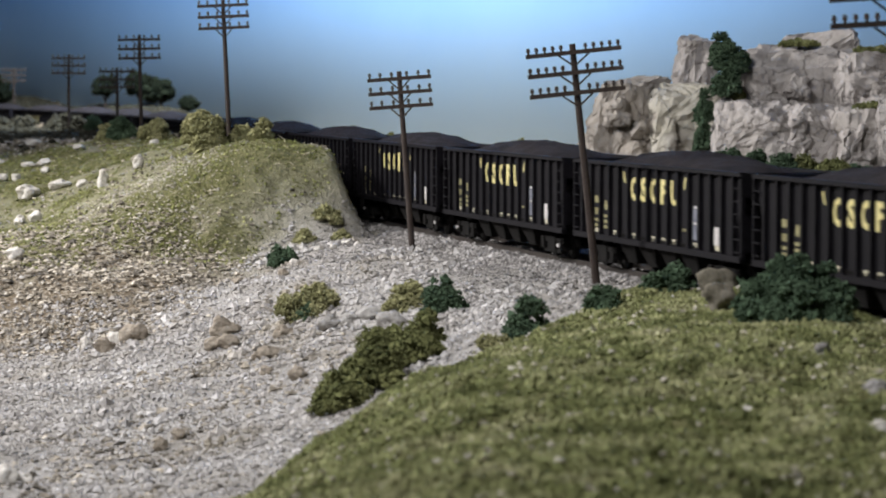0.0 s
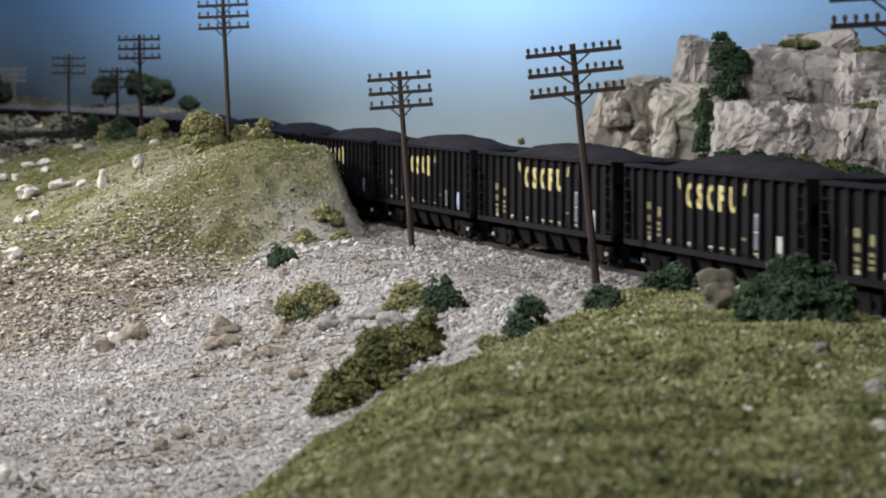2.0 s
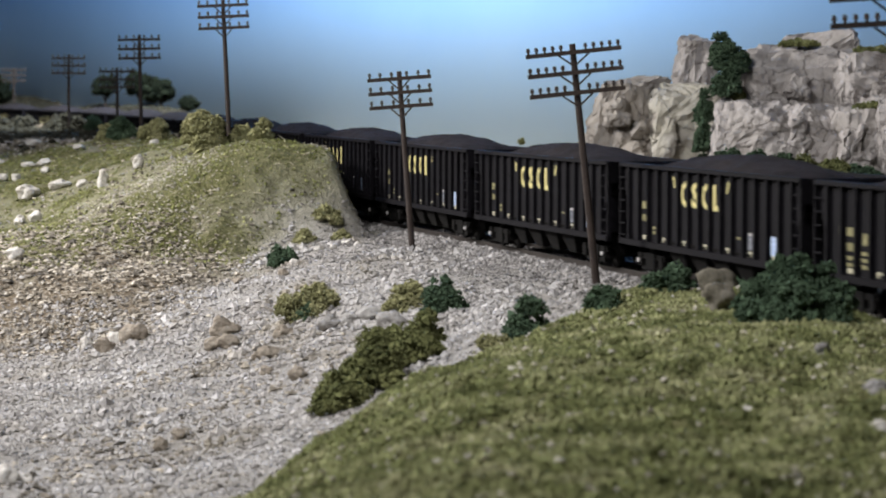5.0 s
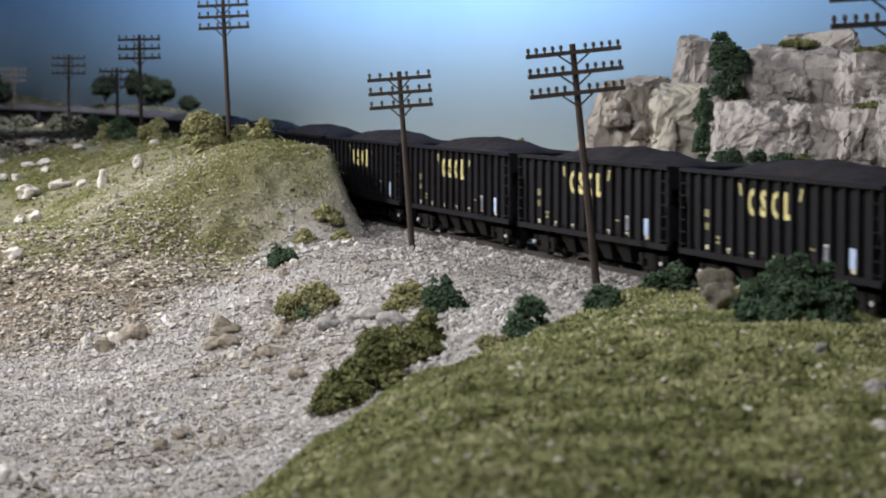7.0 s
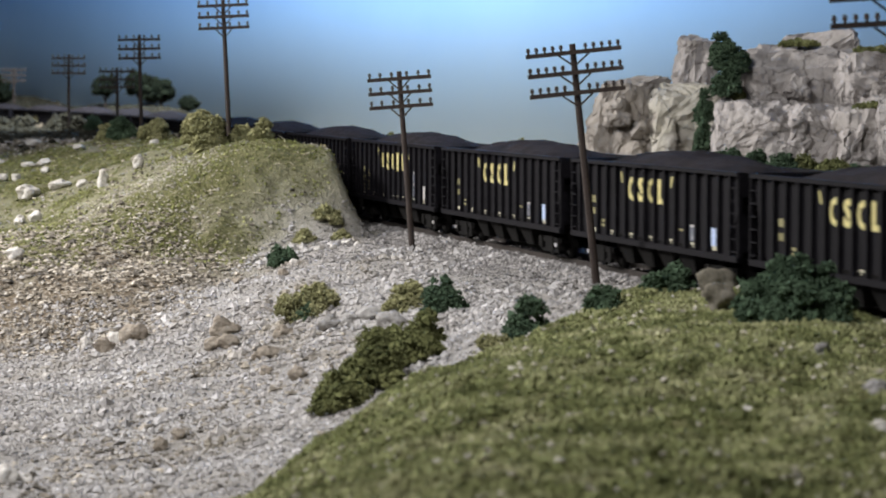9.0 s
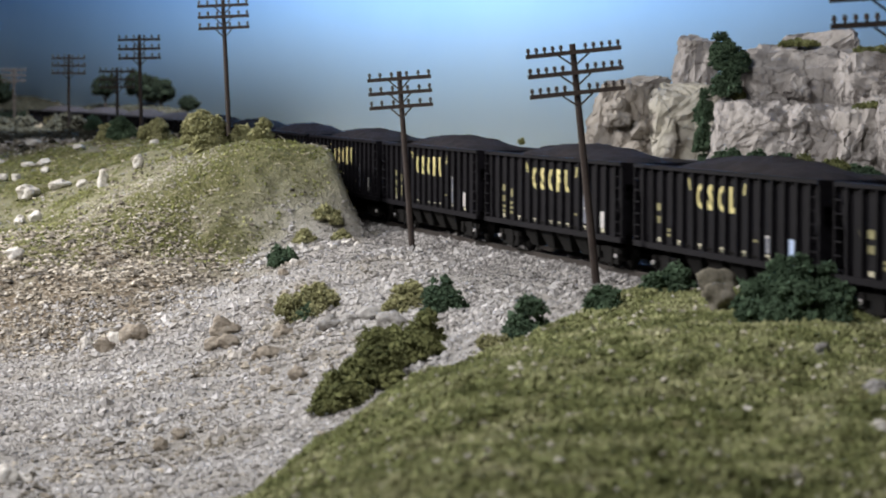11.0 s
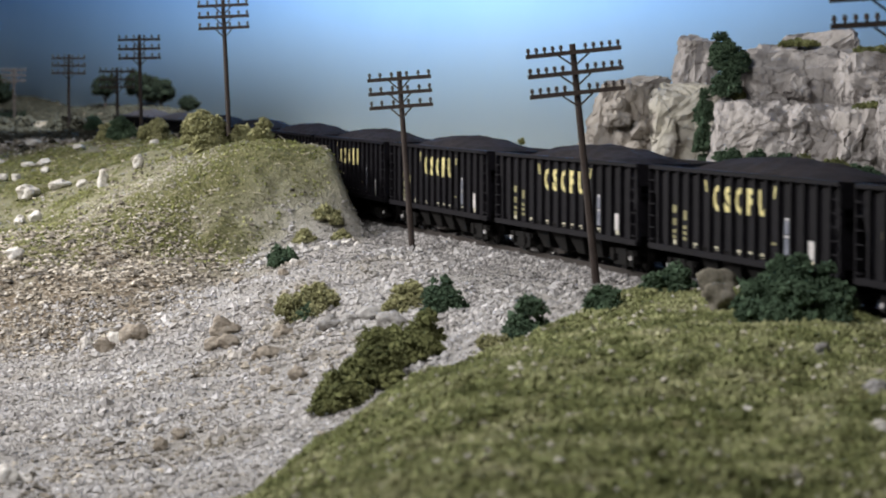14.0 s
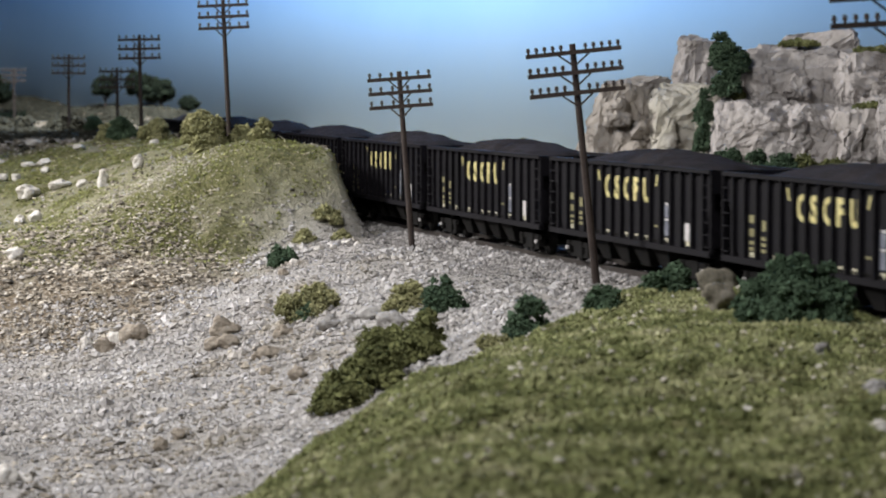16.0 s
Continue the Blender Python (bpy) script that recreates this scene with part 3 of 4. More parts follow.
def car_pose(k, t):
    s = travel(t) - k * PITCH
    ax, ay = track_at(s - 0.0585)
    bx, by = track_at(s + 0.0585)
    return pose((ax + bx) / 2, (ay + by) / 2, 0, 0, 0, math.degrees(math.atan2(by - ay, bx - ax)))


def motions():
    for k, car in CARS.items():
        walk(car, [(t / 2, car_pose(k, t / 2)) for t in range(33)])

# ---- telegraph poles ----
def build_pole(pins, arm, gap, height, r, knob, label):
    """A pole with three crossarms; its ground line is 14 mm above its foot."""
    pole = new("telegraph_pole")
    bm = bmesh.new()
    tube(bm, (0, 0, -0.014), (0, 0, height), r * 1.25, r * 0.9, 10)
    part("shaft", bm, POLE, pole)
    knob_mesh = brace_mesh = None
    for k in range(3):
        z = height - 0.0032 - k * gap
        bar = part("crossarm", boxes((-arm / 2, arm / 2, -r - 0.0012, -r + 0.0002, -0.0007, 0.0009)), POLE, pole)
        bar.location.z = z
        for j in range(pins):
            side = -1 if j < pins // 2 else 1
            i = j if side < 0 else pins - 1 - j
            x = side * (arm / 2 - 0.001 - i * (arm / 2 - 0.004) / (pins // 2 - 0.5))
            if pins == 6:
                x = side * (arm / 2 - 0.001 - (0, 0.0045, 0.0095)[i])
            if knob_mesh is None:
                kb = bmesh.new()
                tube(kb, (0, -r - 0.0005, 0.0009), (0, -r - 0.0005, 0.0019), 0.0004, 0.0005, 6)
                tube(kb, (0, -r - 0.0005, 0.0017), (0, -r - 0.0005, 0.0031), 0.0008, 0.0005, 8)
                ob = part("insulator", kb, knob, bar)
                knob_mesh = ob.data
            else:
                ob = part("insulator", knob_mesh, knob, bar)
            ob.location.x = x
        for side in (-1, 1):
            bb = bmesh.new()
            tube(bb, (side * arm * 0.16, -r - 0.0006, -0.0006), (side * r * 0.5, -r * 0.8, -0.0045), 0.00035, 0.00035, 5)
            part("brace", bb, POLE, bar)
    tagged(pole, label, "telegraph pole", "telegraph poles beside the track")
    return pole


TALL = build_pole(10, 0.0348, 0.0073, 0.091, 0.00125, POLE, "dark brown telegraph pole with three ten-pin crossarms")
TALL.matrix_basis = pose(0.0562, 0.955, -0.0064, 0, -6.0, 4)
copy_thing(TALL, pose(0.1275, 0.722, 0.0135, 0, -3.5, 2))
SMALL = build_pole(6, 0.0275, 0.0060, 0.0815, 0.00115, GLASS_KNOB, "brown telegraph pole with clear insulators on three crossarms")
SMALL.matrix_basis = pose(-0.0130, 1.135, -0.0066, 0, -4.2, -3)
for x, y, top, lean in ((-0.1150, 1.42, 0.1140, -2.4), (-0.1955, 1.71, 0.1000, -1.0), (-0.3030, 2.13, 0.0912, 0.6), (-0.2510, 2.03, 0.0802, 0), (-0.4850, 2.98, 0.0845, 0)):
    copy_thing(SMALL, pose(x, y, top - 0.0815, 0, lean, 0))


# ---- bushes and trees of foam ----
def foam(rng, lumps, per, size):
    """Arrays for clumps (x, y, z, rx, rz) covered in small crumbs of foam."""
    vs, fs, base = [], [], 0
    places, sizes = [], []
    for x, y, z, r, h in lumps:
        n = max(20, int(per * (r * h) / 0.00005))
        u = rng.normal(size=(n, 3))
        u /= np.linalg.norm(u, axis=1)[:, None]
        u[:, 2] = np.abs(u[:, 2]) * 1.15 - 0.15
        swell = 0.62 + 0.56 * rng.rand(n, 1) ** 0.8
        places.append(np.array((x, y, z)) + u * swell * np.array((r, r, h)))
        sizes.append(size * np.exp(rng.normal(size=n) * 0.38))
    # solid cores keep the light from shining through
    core_v, core_f = crumbs(rng, [(l[0], l[1], l[2] + l[4] * 0.1) for l in lumps], [min(l[3], l[4]) * 0.72 for l in lumps], ICO_V, ICO_F, 0.2)
    v, f = crumbs(rng, np.concatenate(places), np.concatenate(sizes), OCT_V, OCT_F, 0.6)
    return np.concatenate([core_v, v]), np.concatenate([core_f, f + len(core_v)])


def bush(name, seed, x, y, z, w, h, mat, label, category="bush", size=0.00046, per=640, deep=0.7, tilt=0.0):
    """A clump of foliage foam w wide and h high, with its foot at z."""
    rng = np.random.RandomState(seed)
    n = max(6, int(12 + w / 0.003))
    lumps = [(w * 0.22 * math.cos(k * 2.1 + seed), w * 0.22 * deep * math.sin(k * 2.1 + seed), h * 0.2, w * 0.19, h * (0.34 + 0.16 * (k % 2))) for k in range(3)]
    for k in range(n):
        a, q = rng.rand() * math.tau, rng.rand() ** 0.6
        r = w * (0.08 + 0.15 * rng.rand() ** 1.4)
        px = math.cos(a) * q * (w / 2 - r)
        py = math.sin(a) * q * (w / 2 - r) * deep
        lift = h * (1 - 0.62 * q * q) * (0.2 + 0.8 * rng.rand() ** 0.6) - r * 0.75
        lumps.append((px, py, max(lift, 0.0) + tilt * px, r, min(r * 0.95, h * 0.6)))
    v, f = foam(rng, lumps, per, size)
    me = soup(name, v, f, mat)
    ob = new(name, me)
    ob.location = (x, y, z)
    return tagged(ob, label, category)


def ground_z(x, y):
    return float(land([x], [y])[0][0])


def shrubs(rows, mat, label, group, **kw):
    for seed, (x, y, w, h) in enumerate(rows):
        tagged(bush("bush", seed * 7 + len(rows) * 31, x, y, ground_z(x, y) - 0.0015, w, h, mat, label, **kw), group=group)


shrubs([(-0.0715, 1.158, 0.0175, 0.0130), (-0.0515, 0.984, 0.0110, 0.0080), (0.0005, 0.926, 0.0180, 0.0160), (0.0262, 0.806, 0.0175, 0.0160),
        (0.0505, 0.822, 0.0140, 0.0110)], GREEN, "dark green foam bush growing on the gravel slope", "bushes on the slope")
shrubs([(0.0765, 0.870, 0.0165, 0.0110), (0.0685, 0.865, 0.0110, 0.0080), (0.0955, 0.840, 0.0180, 0.0130)], GREEN, "dark green foam bush on the meadow edge", "bushes at the meadow edge")
shrubs([(-0.0500, 0.992, 0.0310, 0.0145), (-0.0125, 0.946, 0.0200, 0.0115), (0.0165, 0.815, 0.0150, 0.0080)], OLIVE, "pale olive foam bush growing on the gravel slope", "olive bushes on the slope")
shrubs([(-0.0310, 0.795, 0.0220, 0.0165), (-0.0205, 0.806, 0.0260, 0.0205), (-0.0115, 0.828, 0.0230, 0.0180), (-0.0055, 0.856, 0.0185, 0.0140)], MOSS,
       "dull olive foam bush in the gully", "gully bushes")
shrubs([(0.0900, 0.742, 0.022, 0.0175), (0.0990, 0.748, 0.026, 0.0215), (0.1085, 0.745, 0.022, 0.0190), (0.0965, 0.722, 0.020, 0.014), (0.1060, 0.724, 0.018, 0.0125)], GREEN,
       "large blurred dark green bush on the meadow", "meadow bushes")
shrubs([(-0.1260, 1.392, 0.0290, 0.0250), (-0.1235, 1.345, 0.0180, 0.0110), (-0.1070, 1.400, 0.0200, 0.0120), (-0.0925, 1.345, 0.0160, 0.0150), (-0.0555, 1.250, 0.0170, 0.0110), (-0.0470, 1.222, 0.0120, 0.0075), (-0.0650, 1.232, 0.0130, 0.0070)], OLIVE,
       "tan-olive foam shrub on the hill crest", "shrubs on the crest")
shrubs([(-0.1740, 1.590, 0.0240, 0.0160), (-0.2100, 1.640, 0.0160, 0.0130), (-0.1560, 1.640, 0.0180, 0.0120)], OLIVE, "olive foam shrub on the hill crest", "shrubs on the crest")
shrubs([(-0.1985, 1.625, 0.0230, 0.0180), (-0.2560, 1.930, 0.018, 0.019)], GREEN, "dark green foam shrub on the hill crest", "shrubs on the crest")
# far shrubs: their shade is painted in by the dark foam
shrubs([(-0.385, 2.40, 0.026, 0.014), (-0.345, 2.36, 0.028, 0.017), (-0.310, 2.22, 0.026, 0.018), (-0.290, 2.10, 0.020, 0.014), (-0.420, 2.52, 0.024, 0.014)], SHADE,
       "grey-green shrub beside the far track, shade put into its colour", "far shrubs", size=0.002, per=30)


def tree(seed, x, y, w, h, label):
    rng = np.random.RandomState(seed)
    t = new("tree")
    t.location = (x, y, ground_z(x, y) - 0.001)
    bm = bmesh.new()
    fork = h * 0.20
    tube(bm, (0, 0, 0), (w * 0.03, 0, fork), w * 0.045, w * 0.032, 7)
    for k in range(5):
        a = k * 1.26 + rng.rand()
        tube(bm, (w * 0.03, 0, fork), (math.cos(a) * w * 0.28, math.sin(a) * w * 0.2, h * (0.6 + 0.15 * rng.rand())), w * 0.022, w * 0.01, 5)
    part("trunk", bm, POLE, t, "thin dark trunk with forked limbs")
    lumps = []
    for k in range(26):
        a, q = rng.rand() * math.tau, rng.rand() ** 0.5
        r = w * (0.13 + 0.10 * rng.rand())
        lumps.append((math.cos(a) * q * (w / 2 - r), math.sin(a) * q * (w / 2 - r), h * (0.36 + 0.48 * rng.rand() * (1 - 0.4 * q * q)), r, r * 0.85))
    v, f = foam(rng, lumps, 26, 0.0019)
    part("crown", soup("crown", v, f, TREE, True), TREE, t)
    tagged(t, label, "tree", "trees on the far ridge")


# these crowns look shaded through their dark foam colour
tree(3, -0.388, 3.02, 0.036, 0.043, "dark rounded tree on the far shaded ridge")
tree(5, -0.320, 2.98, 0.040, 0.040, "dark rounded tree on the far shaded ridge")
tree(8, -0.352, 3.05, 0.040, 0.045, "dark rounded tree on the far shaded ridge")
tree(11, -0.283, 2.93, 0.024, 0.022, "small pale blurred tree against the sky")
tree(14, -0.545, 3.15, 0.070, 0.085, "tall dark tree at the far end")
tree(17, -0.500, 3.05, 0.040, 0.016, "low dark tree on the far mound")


# ---- stones ----
def stone(name, seed, x, y, w, h, mat, label, group, squash=0.8, lift=0.3):
    rng = np.random.RandomState(seed)
    bm = bmesh.new()
    bmesh.ops.create_icosphere(bm, subdivisions=3, radius=1)
    off = Vector(rng.rand(3) * 50)
    for v in bm.verts:
        p = v.co.copy()
        k = 0.85 + 0.45 * noise.noise(p * 1.1 + off) + 0.10 * noise.noise(p * 3 + off) + 0.03 * noise.noise(p * 8 + off)
        c = noise.cell_vector(p * 1.4 + off)
        q = p * k + (Vector(c) - Vector((0.5, 0.5, 0.5))) * 0.03
        v.co = Vector((q.x * w / 2, q.y * w / 2 * squash, q.z * h / 2))
    me = bpy.data.meshes.new(name)
    bm.to_mesh(me)
    bm.free()
    me.materials.append(mat)
    if name == "boulder":
        me.shade_smooth()
    ob = new(name, me)
    ob.matrix_basis = pose(x, y, ground_z(x, y) + h * lift, 0, 0, 0) @ pose(0, 0, 0, rng.rand() * 20 - 10, rng.rand() * 20 - 10, rng.rand() * 60 - 30)
    return tagged(ob, label, "rock", group)


for k, (x, y, w, h) in enumerate([(-0.1984, 1.218, 0.0085, 0.0070), (-0.2172, 1.348, 0.0068, 0.0055), (-0.2088, 1.345, 0.0078, 0.0060), (-0.2230, 1.413, 0.0130, 0.0085),
                                  (-0.2060, 1.415, 0.0115, 0.0065), (-0.2220, 1.468, 0.0055, 0.0042), (-0.2397, 1.476, 0.0055, 0.0055), (-0.2490, 1.484, 0.0065, 0.0050),
                                  (-0.1922, 1.399, 0.0062, 0.0045), (-0.1733, 1.340, 0.0052, 0.0105), (-0.1561, 1.348, 0.0055, 0.0082), (-0.2189, 1.580, 0.0075, 0.0040),
                                  (-0.1667, 1.518, 0.0060, 0.0035), (-0.2394, 1.518, 0.0095, 0.0035), (-0.2302, 1.517, 0.0090, 0.0040), (-0.1521, 1.002, 0.0042, 0.0042),
                                  (-0.1461, 1.072, 0.0052, 0.0065), (-0.1325, 1.062, 0.0070, 0.0065), (-0.1205, 0.750, 0.0060, 0.0035), (-0.1255, 0.748, 0.0080, 0.0060), (-0.2600, 1.670, 0.0100, 0.0045), (-0.2700, 1.60, 0.0080, 0.0045), (-0.0560, 1.180, 0.0048, 0.0030),
                                  (-0.0490, 1.172, 0.0036, 0.0032), (-0.0440, 1.186, 0.0042, 0.0026), (-0.0385, 1.178, 0.0032, 0.0024), (-0.0655, 1.150, 0.0042, 0.0024)]):
    stone("rock", 40 + k, x, y, w * 1.12, h * 1.12, PALE_ROCK, "chalk-white plaster rock lying on the ground", "white rocks")
for k, (x, y, w, h) in enumerate([(-0.1360, 1.050, 0.0080, 0.0065), (-0.1265, 1.056, 0.0080, 0.0075), (-0.1220, 1.052, 0.0062, 0.0070), (-0.0844, 1.008, 0.0110, 0.0080),
                                  (-0.0805, 0.980, 0.0080, 0.0060), (-0.0865, 0.984, 0.0068, 0.0055), (-0.0625, 0.923, 0.0085, 0.0055), (-0.0876, 0.809, 0.0042, 0.0046),
                                  (-0.0476, 0.862, 0.0058, 0.0042), (-0.0606, 0.894, 0.0048, 0.0035), (-0.0264, 0.951, 0.0100, 0.0055), (-0.0185, 0.915, 0.0110, 0.0065),
                                  (-0.0415, 0.945, 0.0080, 0.0060), (-0.0588, 0.961, 0.0065, 0.0050), (-0.0882, 1.125, 0.0055, 0.0035), (-0.0672, 1.100, 0.0045, 0.0035),
                                  (-0.0828, 0.817, 0.0042, 0.0040), (-0.0337, 0.953, 0.0070, 0.0045), (-0.0040, 0.908, 0.0045, 0.0030)]):
    stone("stone", 80 + k, x, y, w * 1.2, h * 1.2, TAN_ROCK if k not in (10, 11, 12, 17) else GREY_ROCK, "weathered tan stone on the grey gravel" if k not in (10, 11, 12, 17) else "pale grey stone on the gravel slope", "tan stones")
for k, (x, y, w, h) in enumerate([(0.0850, 0.812, 0.0150, 0.0135), (0.0820, 0.775, 0.0125, 0.0120)]):
    stone("boulder", 133 + k * 4, x, y, w, h, BROWN_ROCK, "rounded brown boulder beside the meadow bushes", "meadow boulders")
for k, (x, y, w, h) in enumerate([(0.0662, 0.566, 0.0032, 0.0028), (0.0905, 0.540, 0.0048, 0.0042), (0.0965, 0.584, 0.0065, 0.0048), (0.0940, 0.649, 0.0062, 0.0042), (0.0690, 0.655, 0.0028, 0.0022)]):
    stone("rock", 140 + k, x, y, w, h, PALE_ROCK if k < 2 else BALLAST, "small pale rock half sunk in the turf", "meadow rocks")


# ---- cliff ----
def rock_block(seed, size, mat, lean=0.0, points=34, cuts=5):
    """A broken block of stone: flat facets that meet in worn edges, with a rough skin."""
    rng = np.random.RandomState(seed)
    off = Vector(rng.rand(3) * 40)
    bm = bmesh.new()
    for k in range(points):
        p = rng.rand(3) * 2 - 1
        p[k % 3] = math.copysign(0.9 + 0.1 * rng.rand(), p[k % 3])
        bm.verts.new((p[0] * size[0] / 2, p[1] * size[1] / 2, p[2] * size[2] / 2))
    out = bmesh.ops.convex_hull(bm, input=bm.verts[:])
    bmesh.ops.delete(bm, geom=[v for v in bm.verts if not v.link_faces], context="VERTS")
    bmesh.ops.subdivide_edges(bm, edges=bm.edges[:], cuts=cuts, use_grid_fill=True)
    bmesh.ops.triangulate(bm, faces=bm.faces[:])
    bm.normal_update()
    moved = []
    for v in bm.verts:
        q = v.co * 90 + off
        rough = 0.0030 * noise.noise(q * 0.45) + 0.0022 * noise.noise(q) + 0.0019 * noise.noise(q * 2.6) + 0.0010 * noise.noise(q * 6)
        ledge = -0.0012 * max(0.0, math.sin(v.co.z * 420 + 3 * noise.noise(q * 0.4))) ** 6
        moved.append(v.co + v.normal * (rough + ledge) + Vector((lean * (v.co.z + size[2] / 2), 0, size[2] / 2)))
    for v, c in zip(bm.verts, moved):
        v.co = c
    me = bpy.data.meshes.new("rock_face")
    bm.to_mesh(me)
    bm.free()
    me.materials.append(mat)
    return me


cliff = tagged(new("cliff"), "fractured pale grey plaster rock cliff behind the track", "cliff")
ROCKS = [(0.0980, 1.45, -0.004, 0.044, 0.07, 0.076, CLIFF_TAN, 0.10), (0.0850, 1.47, -0.004, 0.040, 0.06, 0.045, CLIFF_TAN, 0.28),
         (0.1310, 1.44, -0.004, 0.042, 0.07, 0.073, CLIFF_PALE, 0.0), (0.1425, 1.49, 0.000, 0.024, 0.035, 0.094, CLIFF, 0.0),
         (0.1640, 1.37, -0.004, 0.052, 0.07, 0.066, CLIFF, 0.0), (0.1830, 1.415, -0.004, 0.056, 0.08, 0.094, CLIFF, 0.0),
         (0.2000, 1.375, -0.004, 0.052, 0.07, 0.063, CLIFF, 0.0), (0.2070, 1.45, -0.004, 0.044, 0.07, 0.101, CLIFF, 0.0),
         (0.2110, 1.355, -0.004, 0.030, 0.06, 0.060, CLIFF, 0.0), (0.2270, 1.41, -0.004, 0.050, 0.08, 0.091, CLIFF, 0.0),
         (0.2400, 1.35, -0.004, 0.046, 0.07, 0.068, CLIFF, 0.0), (0.2640, 1.40, -0.004, 0.060, 0.08, 0.096, CLIFF, 0.0),
         (0.3000, 1.38, -0.004, 0.080, 0.08, 0.088, CLIFF, 0.0)]
for k, (x, y, z, w, dp, h, mat, lean) in enumerate(ROCKS):
    part("rock_face", rock_block(k + 2, (w, dp, h), mat, lean, 46, 9), mat, cliff).location = (x, y, z)
# smaller broken blocks on the faces of the large ones
_rng = np.random.RandomState(77)
for k in range(96):
    x, y, z, w, dp, h, mat, lean = ROCKS[k % 12]
    sw, sh = w * (0.18 + 0.36 * _rng.rand()), h * (0.12 + 0.24 * _rng.rand())
    u, v = _rng.rand() - 0.5, _rng.rand() * 0.85
    bx = x + u * (w - sw) + lean * v * h
    part("rock_face", rock_block(100 + k, (sw, 0.016 + 0.014 * _rng.rand(), sh), mat, 0.0, 22, 5), mat, cliff).location = (bx, y - dp * (0.40 - 0.08 * abs(u)), z + v * (h - sh))


def on_cliff(rows, mat, label):
    for seed, (x, y, z, w, h) in enumerate(rows):
        tagged(bush("vine", 300 + seed * 3 + len(rows), x, y, z, w, h, mat, label, category="bush", deep=0.5), group="plants on the cliff")


on_cliff([(0.1480, 1.37, 0.062, 0.022, 0.020), (0.1485, 1.375, 0.074, 0.024, 0.018), (0.1465, 1.38, 0.083, 0.016, 0.015), (0.1550, 1.38, 0.079, 0.014, 0.010), (0.1370, 1.385, 0.048, 0.013, 0.020), (0.1365, 1.375, 0.032, 0.014, 0.022),
          (0.1440, 1.33, 0.018, 0.024, 0.019), (0.1580, 1.325, 0.018, 0.022, 0.019), (0.1700, 1.31, 0.018, 0.030, 0.016), (0.2060, 1.30, 0.017, 0.032, 0.014), (0.1390, 1.38, 0.016, 0.018, 0.022)], GREEN, "dark green foam growth clinging to the cliff")
on_cliff([(0.1800, 1.31, 0.018, 0.026, 0.015), (0.1930, 1.30, 0.017, 0.032, 0.015), (0.2300, 1.29, 0.017, 0.034, 0.014), (0.1530, 1.375, 0.0600, 0.012, 0.010),
          (0.1900, 1.405, 0.0895, 0.026, 0.0035), (0.2180, 1.335, 0.0560, 0.024, 0.0045), (0.2020, 1.400, 0.074, 0.010, 0.010), (0.2250, 1.385, 0.0855, 0.026, 0.0035)], MOSS, "olive foam growth on the rock ledges")
for seed, (x, y, z, w, h) in enumerate([(-0.029, 1.50, 0.032, 0.010, 0.014), (0.043, 1.44, 0.028, 0.013, 0.016)]):
    bush("bush", 400 + seed, x, y, ground_z(x, y) - 0.001, w, z + h - ground_z(x, y), MOSS, "small grey-green bush beyond the track")


# ---- loose cover: grit, litter, turf ----
def strew(name, seed, count, keep, size, mat, label, shape=(OCT_V, OCT_F), flat=0.8, lo=0.45, hi=1.75, sink=0.2, wide=0.185, jitter=0.35):
    rng = np.random.RandomState(seed)
    y = np.sqrt(rng.rand(count) * (hi * hi - lo * lo) + lo * lo)
    x = (rng.rand(count) * 2 - 1) * (wide * y)
    z, turf, soil, brown = land(x, y)
    d, s = track_gap(x, y)
    ok = rng.rand(count) < keep(x, y, d, s, turf, soil, brown)
    x, y, z = x[ok], y[ok], z[ok]
    r = size * np.exp(np.clip(rng.normal(size=len(x)), -1.8, 1.7) * 0.35)
    z = z + (grain(x, y, 0.006, 8) - 0.5) * 0.0015 + r * sink
    v, f = crumbs(rng, np.stack([x, y, z], 1), r, shape[0], shape[1], jitter, flat)
    tagged(new(name, soup(name, v, f, mat)), label, name.replace("_", " "), kind="stuff")


FRONT = lambda d: (d > 0.020)
strew("grit", 1, 110000, lambda x, y, d, s, t, so, b: FRONT(d) * (t < 0.4) * np.where(so > 0.5, 0.04, 0.95) * (y < 1.4) * (d > 0.085 + 0.05 * (grain(x, y, 0.02, 31) - 0.5)), 0.00075, GRAVEL, "loose pale limestone grit")
strew("grey_grit", 21, 130000, lambda x, y, d, s, t, so, b: FRONT(d) * (t < 0.4) * np.where(so > 0.5, 0.04, 0.95) * (y < 1.4) * (d < 0.09 + 0.05 * (grain(x, y, 0.02, 31) - 0.5)), 0.00052, BALLAST, "grey ballast grit spilling down the slope")
strew("coarse_grit", 2, 64000, lambda x, y, d, s, t, so, b: FRONT(d) * (t < 0.4) * np.where(so > 0.5, 0.004, 0.5) * (y < 1.5) * (grain(x, y, 0.04, 11) > 0.4), 0.0012, GRAVEL, "coarse pale limestone chips")


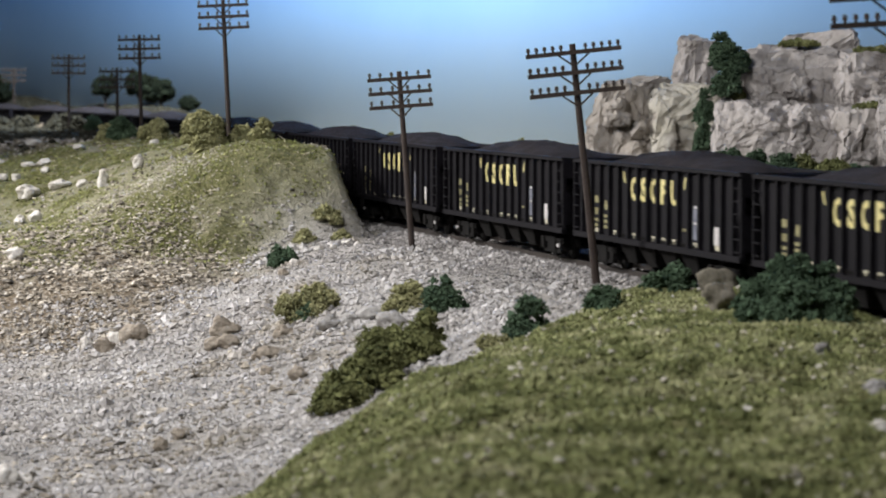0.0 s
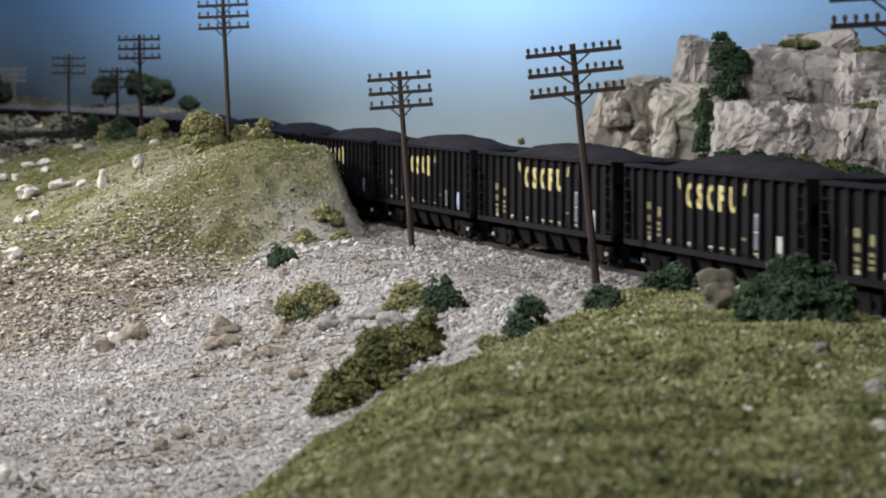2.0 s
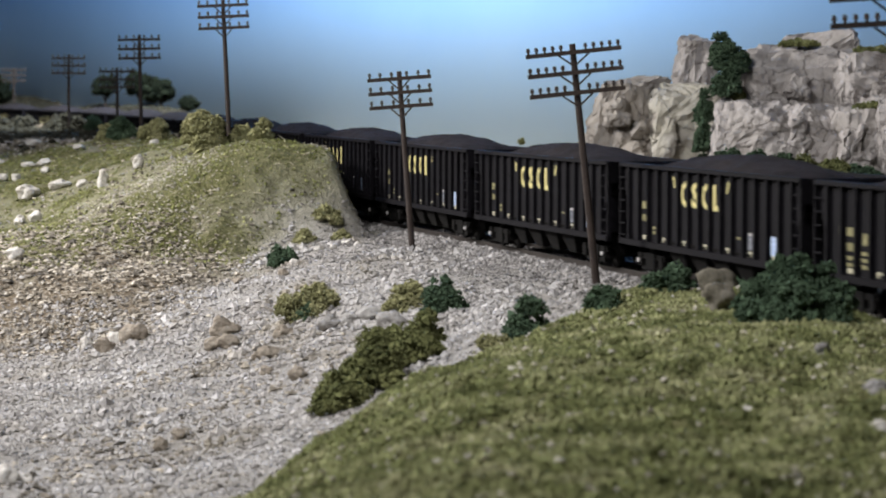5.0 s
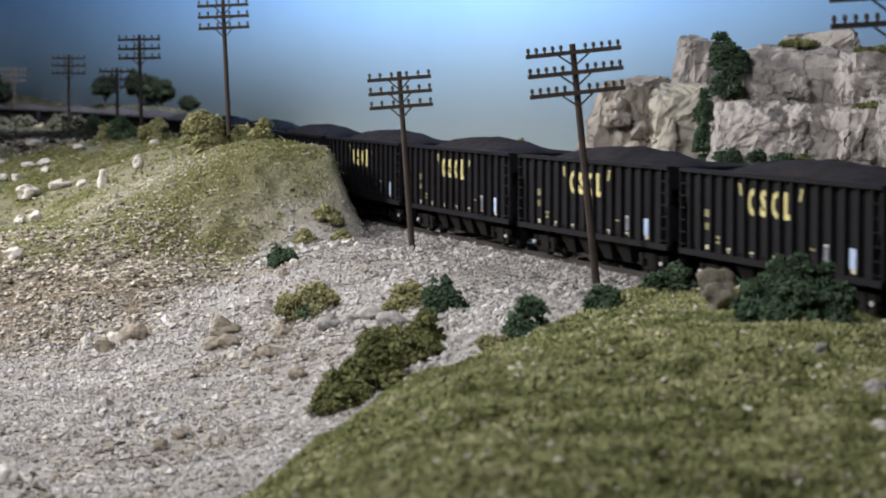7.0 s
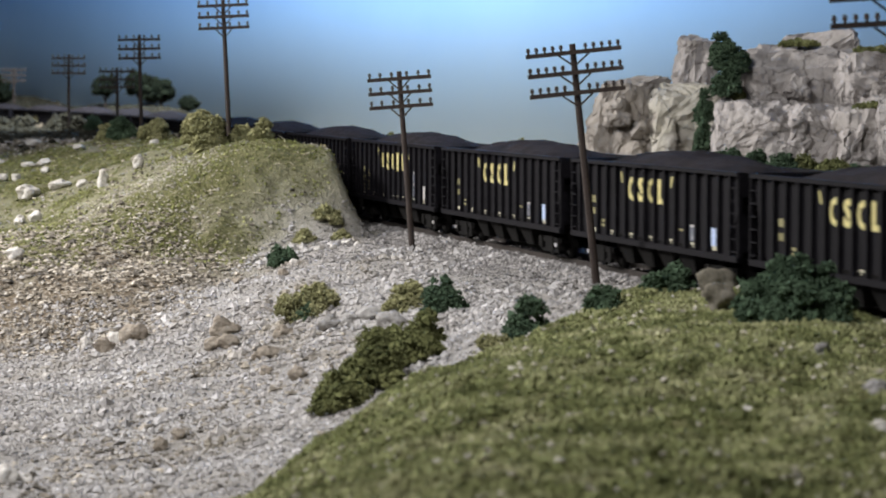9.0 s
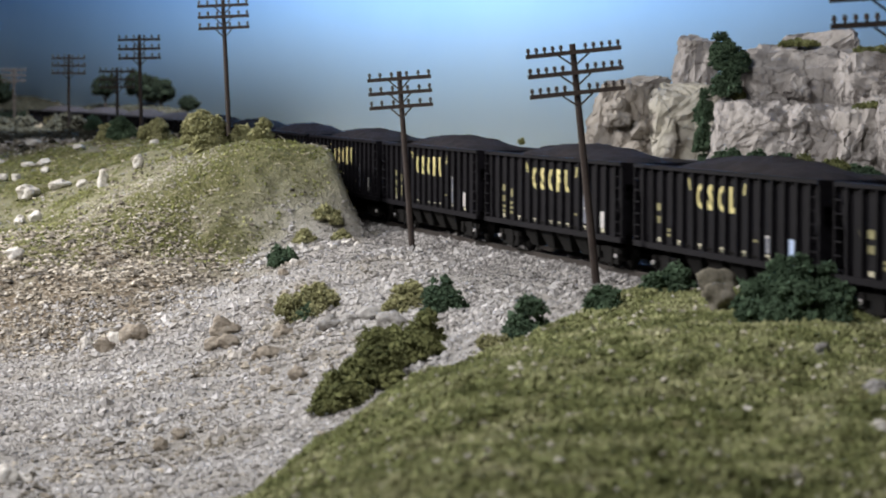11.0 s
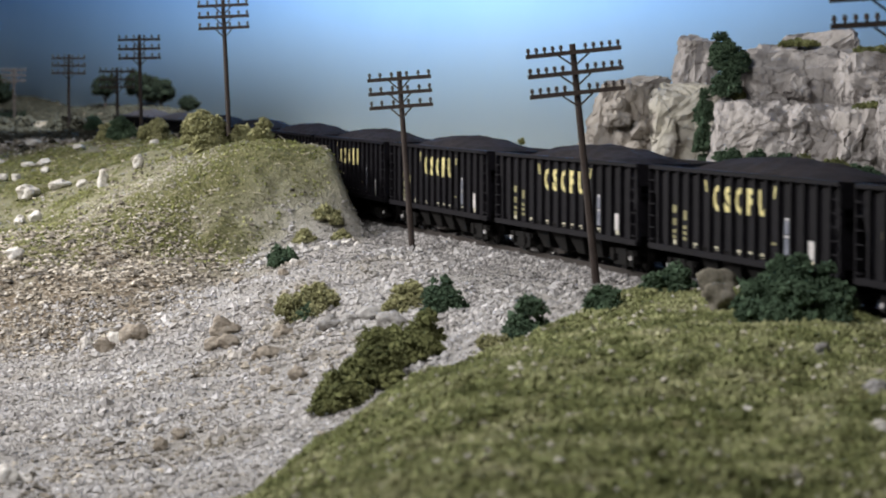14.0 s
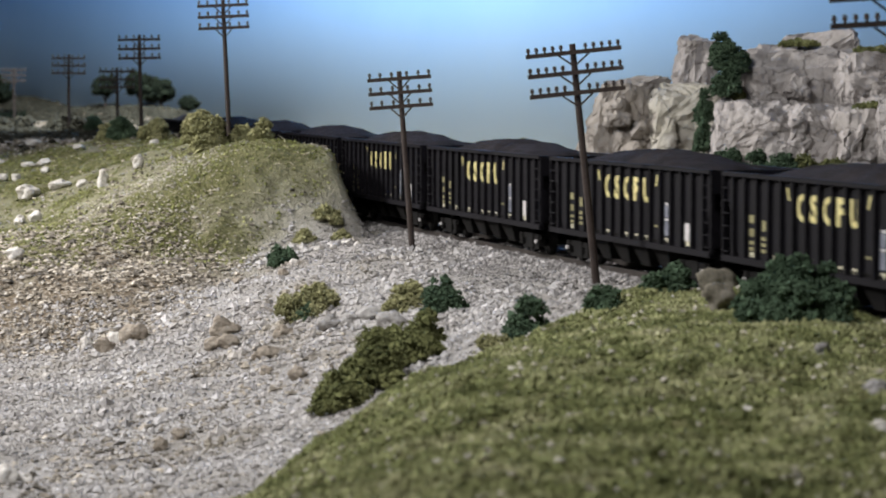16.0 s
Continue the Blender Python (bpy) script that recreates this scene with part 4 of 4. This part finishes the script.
def lay_ballast():
    rng = np.random.RandomState(3)
    n = 60000
    s, d = -0.75 + 1.25 * rng.rand(n), -0.036 + 0.072 * rng.rand(n)
    th = np.interp(s, _s, _th)
    x, y = np.interp(s, _s, TRACK_X) - np.cos(th) * d, np.interp(s, _s, TRACK_Y) - np.sin(th) * d
    z, turf, soil, brown = land(x, y)
    ok = (turf < 0.3) & (np.abs(np.abs(d) - 0.00825) > 0.0014) & ((d < 0.021) | (s > -0.09))
    r = 0.00062 * np.exp(rng.normal(size=n) * 0.3)
    v, f = crumbs(rng, np.stack([x, y, z + r * 0.5], 1)[ok], r[ok], OCT_V, OCT_F, 0.35, 0.8)
    tagged(new("ballast", soup("ballast", v, f, BALLAST)), "fine grey ballast between the sleepers", "ballast", kind="stuff")


def lay_straw():
    """Pale dry stalks lying on the hill."""
    rng = np.random.RandomState(9)
    n = 4000
    y = 1.12 + 0.75 * rng.rand(n)
    x = (rng.rand(n) * 2 - 1) * 0.185 * y
    z, turf, soil, brown = land(x, y)
    d, s = track_gap(x, y)
    ok = (soil + brown > 0.5) & (d > 0.03) & (x < -0.02) & (rng.rand(n) < 0.5)
    x, y, z = x[ok], y[ok], z[ok] + 0.0008
    a, ln = rng.rand(len(x)) * math.tau, 0.0012 + 0.0035 * rng.rand(len(x)) ** 2
    e = (rng.rand(len(x)) - 0.3) * 0.8
    u = np.stack([np.cos(a) * np.cos(e), np.sin(a) * np.cos(e), np.sin(e)], 1) * ln[:, None]
    w = np.stack([-np.sin(a), np.cos(a), np.zeros(len(x))], 1) * 0.00022
    c = np.stack([x, y, z], 1)
    up = np.array((0, 0, 0.0003))
    v = np.stack([c - u, c - w, c + w, c + up, c + u], 1).reshape(-1, 3)
    t = np.array([(0, 1, 3), (0, 3, 2), (1, 4, 3), (3, 4, 2), (0, 2, 1), (1, 2, 4)])
    f = (t[None] + (np.arange(len(x)) * 5)[:, None, None]).reshape(-1, 3)
    tagged(new("straw", soup("straw", v, f, STRAW)), "pale dry stalks lying on the hill", "straw", kind="stuff")


lay_ballast()
lay_straw()
strew("litter", 4, 150000, lambda x, y, d, s, t, so, b: b * 0.9 + 0.06 * (so > 0.5) * (t < 0.5) * FRONT(d) + 0.22 * (x < -0.03) * (y < 1.04) * (t < 0.2) * FRONT(d) * (grain(x, y, 0.045, 41) > 0.5), 0.0011, LITTER, "brown dry litter on the bank", flat=0.5, jitter=0.6)
strew("meadow_turf", 5, 400000, lambda x, y, d, s, t, so, b: (t > 0.4) * (y < 1.05) * FRONT(d) * (0.35 + 0.6 * (grain(x, y, 0.007, 13) > 0.45)), 0.0005, TURF, "coarse olive ground foam", (OCT_V, OCT_F), 1.0, 0.42, 1.0, 0.9, jitter=0.6)
strew("hill_turf", 6, 260000, lambda x, y, d, s, t, so, b: ((t > 0.35) * 0.7 + 0.5 * (so > 0.5) * (b < 0.3) * (grain(x, y, 0.009, 21) > 0.5)) * (y > 1.05) * (y < 1.66) * FRONT(d) * (x < 0), 0.00052, TURF_DRY, "dry olive and straw ground foam", (OCT_V, OCT_F), 0.8, 1.05, 2.6, 0.4, jitter=0.6)
strew("turf_chips", 7, 6500, lambda x, y, d, s, t, so, b: (t > 0.4) * (y < 1.05) * FRONT(d) * 0.6, 0.0006, CHIP, "pale chips scattered in the turf", flat=0.7, lo=0.42, hi=1.0, sink=1.2)
strew("chalk_rubble", 12, 110000, lambda x, y, d, s, t, so, b: FRONT(d) * (np.exp(-((x + 0.134) ** 2 / 0.0006 + (y - 1.265) ** 2 / 0.004)) + 0.9 * np.exp(-((x + 0.168) ** 2 / 0.00025 + (y - 1.262) ** 2 / 0.0012))) * 0.85, 0.00055, CHIP, "chalky rubble and dry leaves on the hillside", flat=0.7, lo=1.1, hi=1.5)
# dark scrub added over the pale far ground to stand in for shade
strew("far_scrub", 13, 230000, lambda x, y, d, s, t, so, b: np.where(d > 0, (d > 0.0195) * ease(1.62, 1.85, y), (d < -0.0195) * (y > 1.9)) * (x < -0.16) * 0.9, 0.0022, SHADE, "low scrub covering the far mounds, coloured dark for shade", (OCT_V, OCT_F), 0.7, 1.6, 4.0, 0.1)

motions()
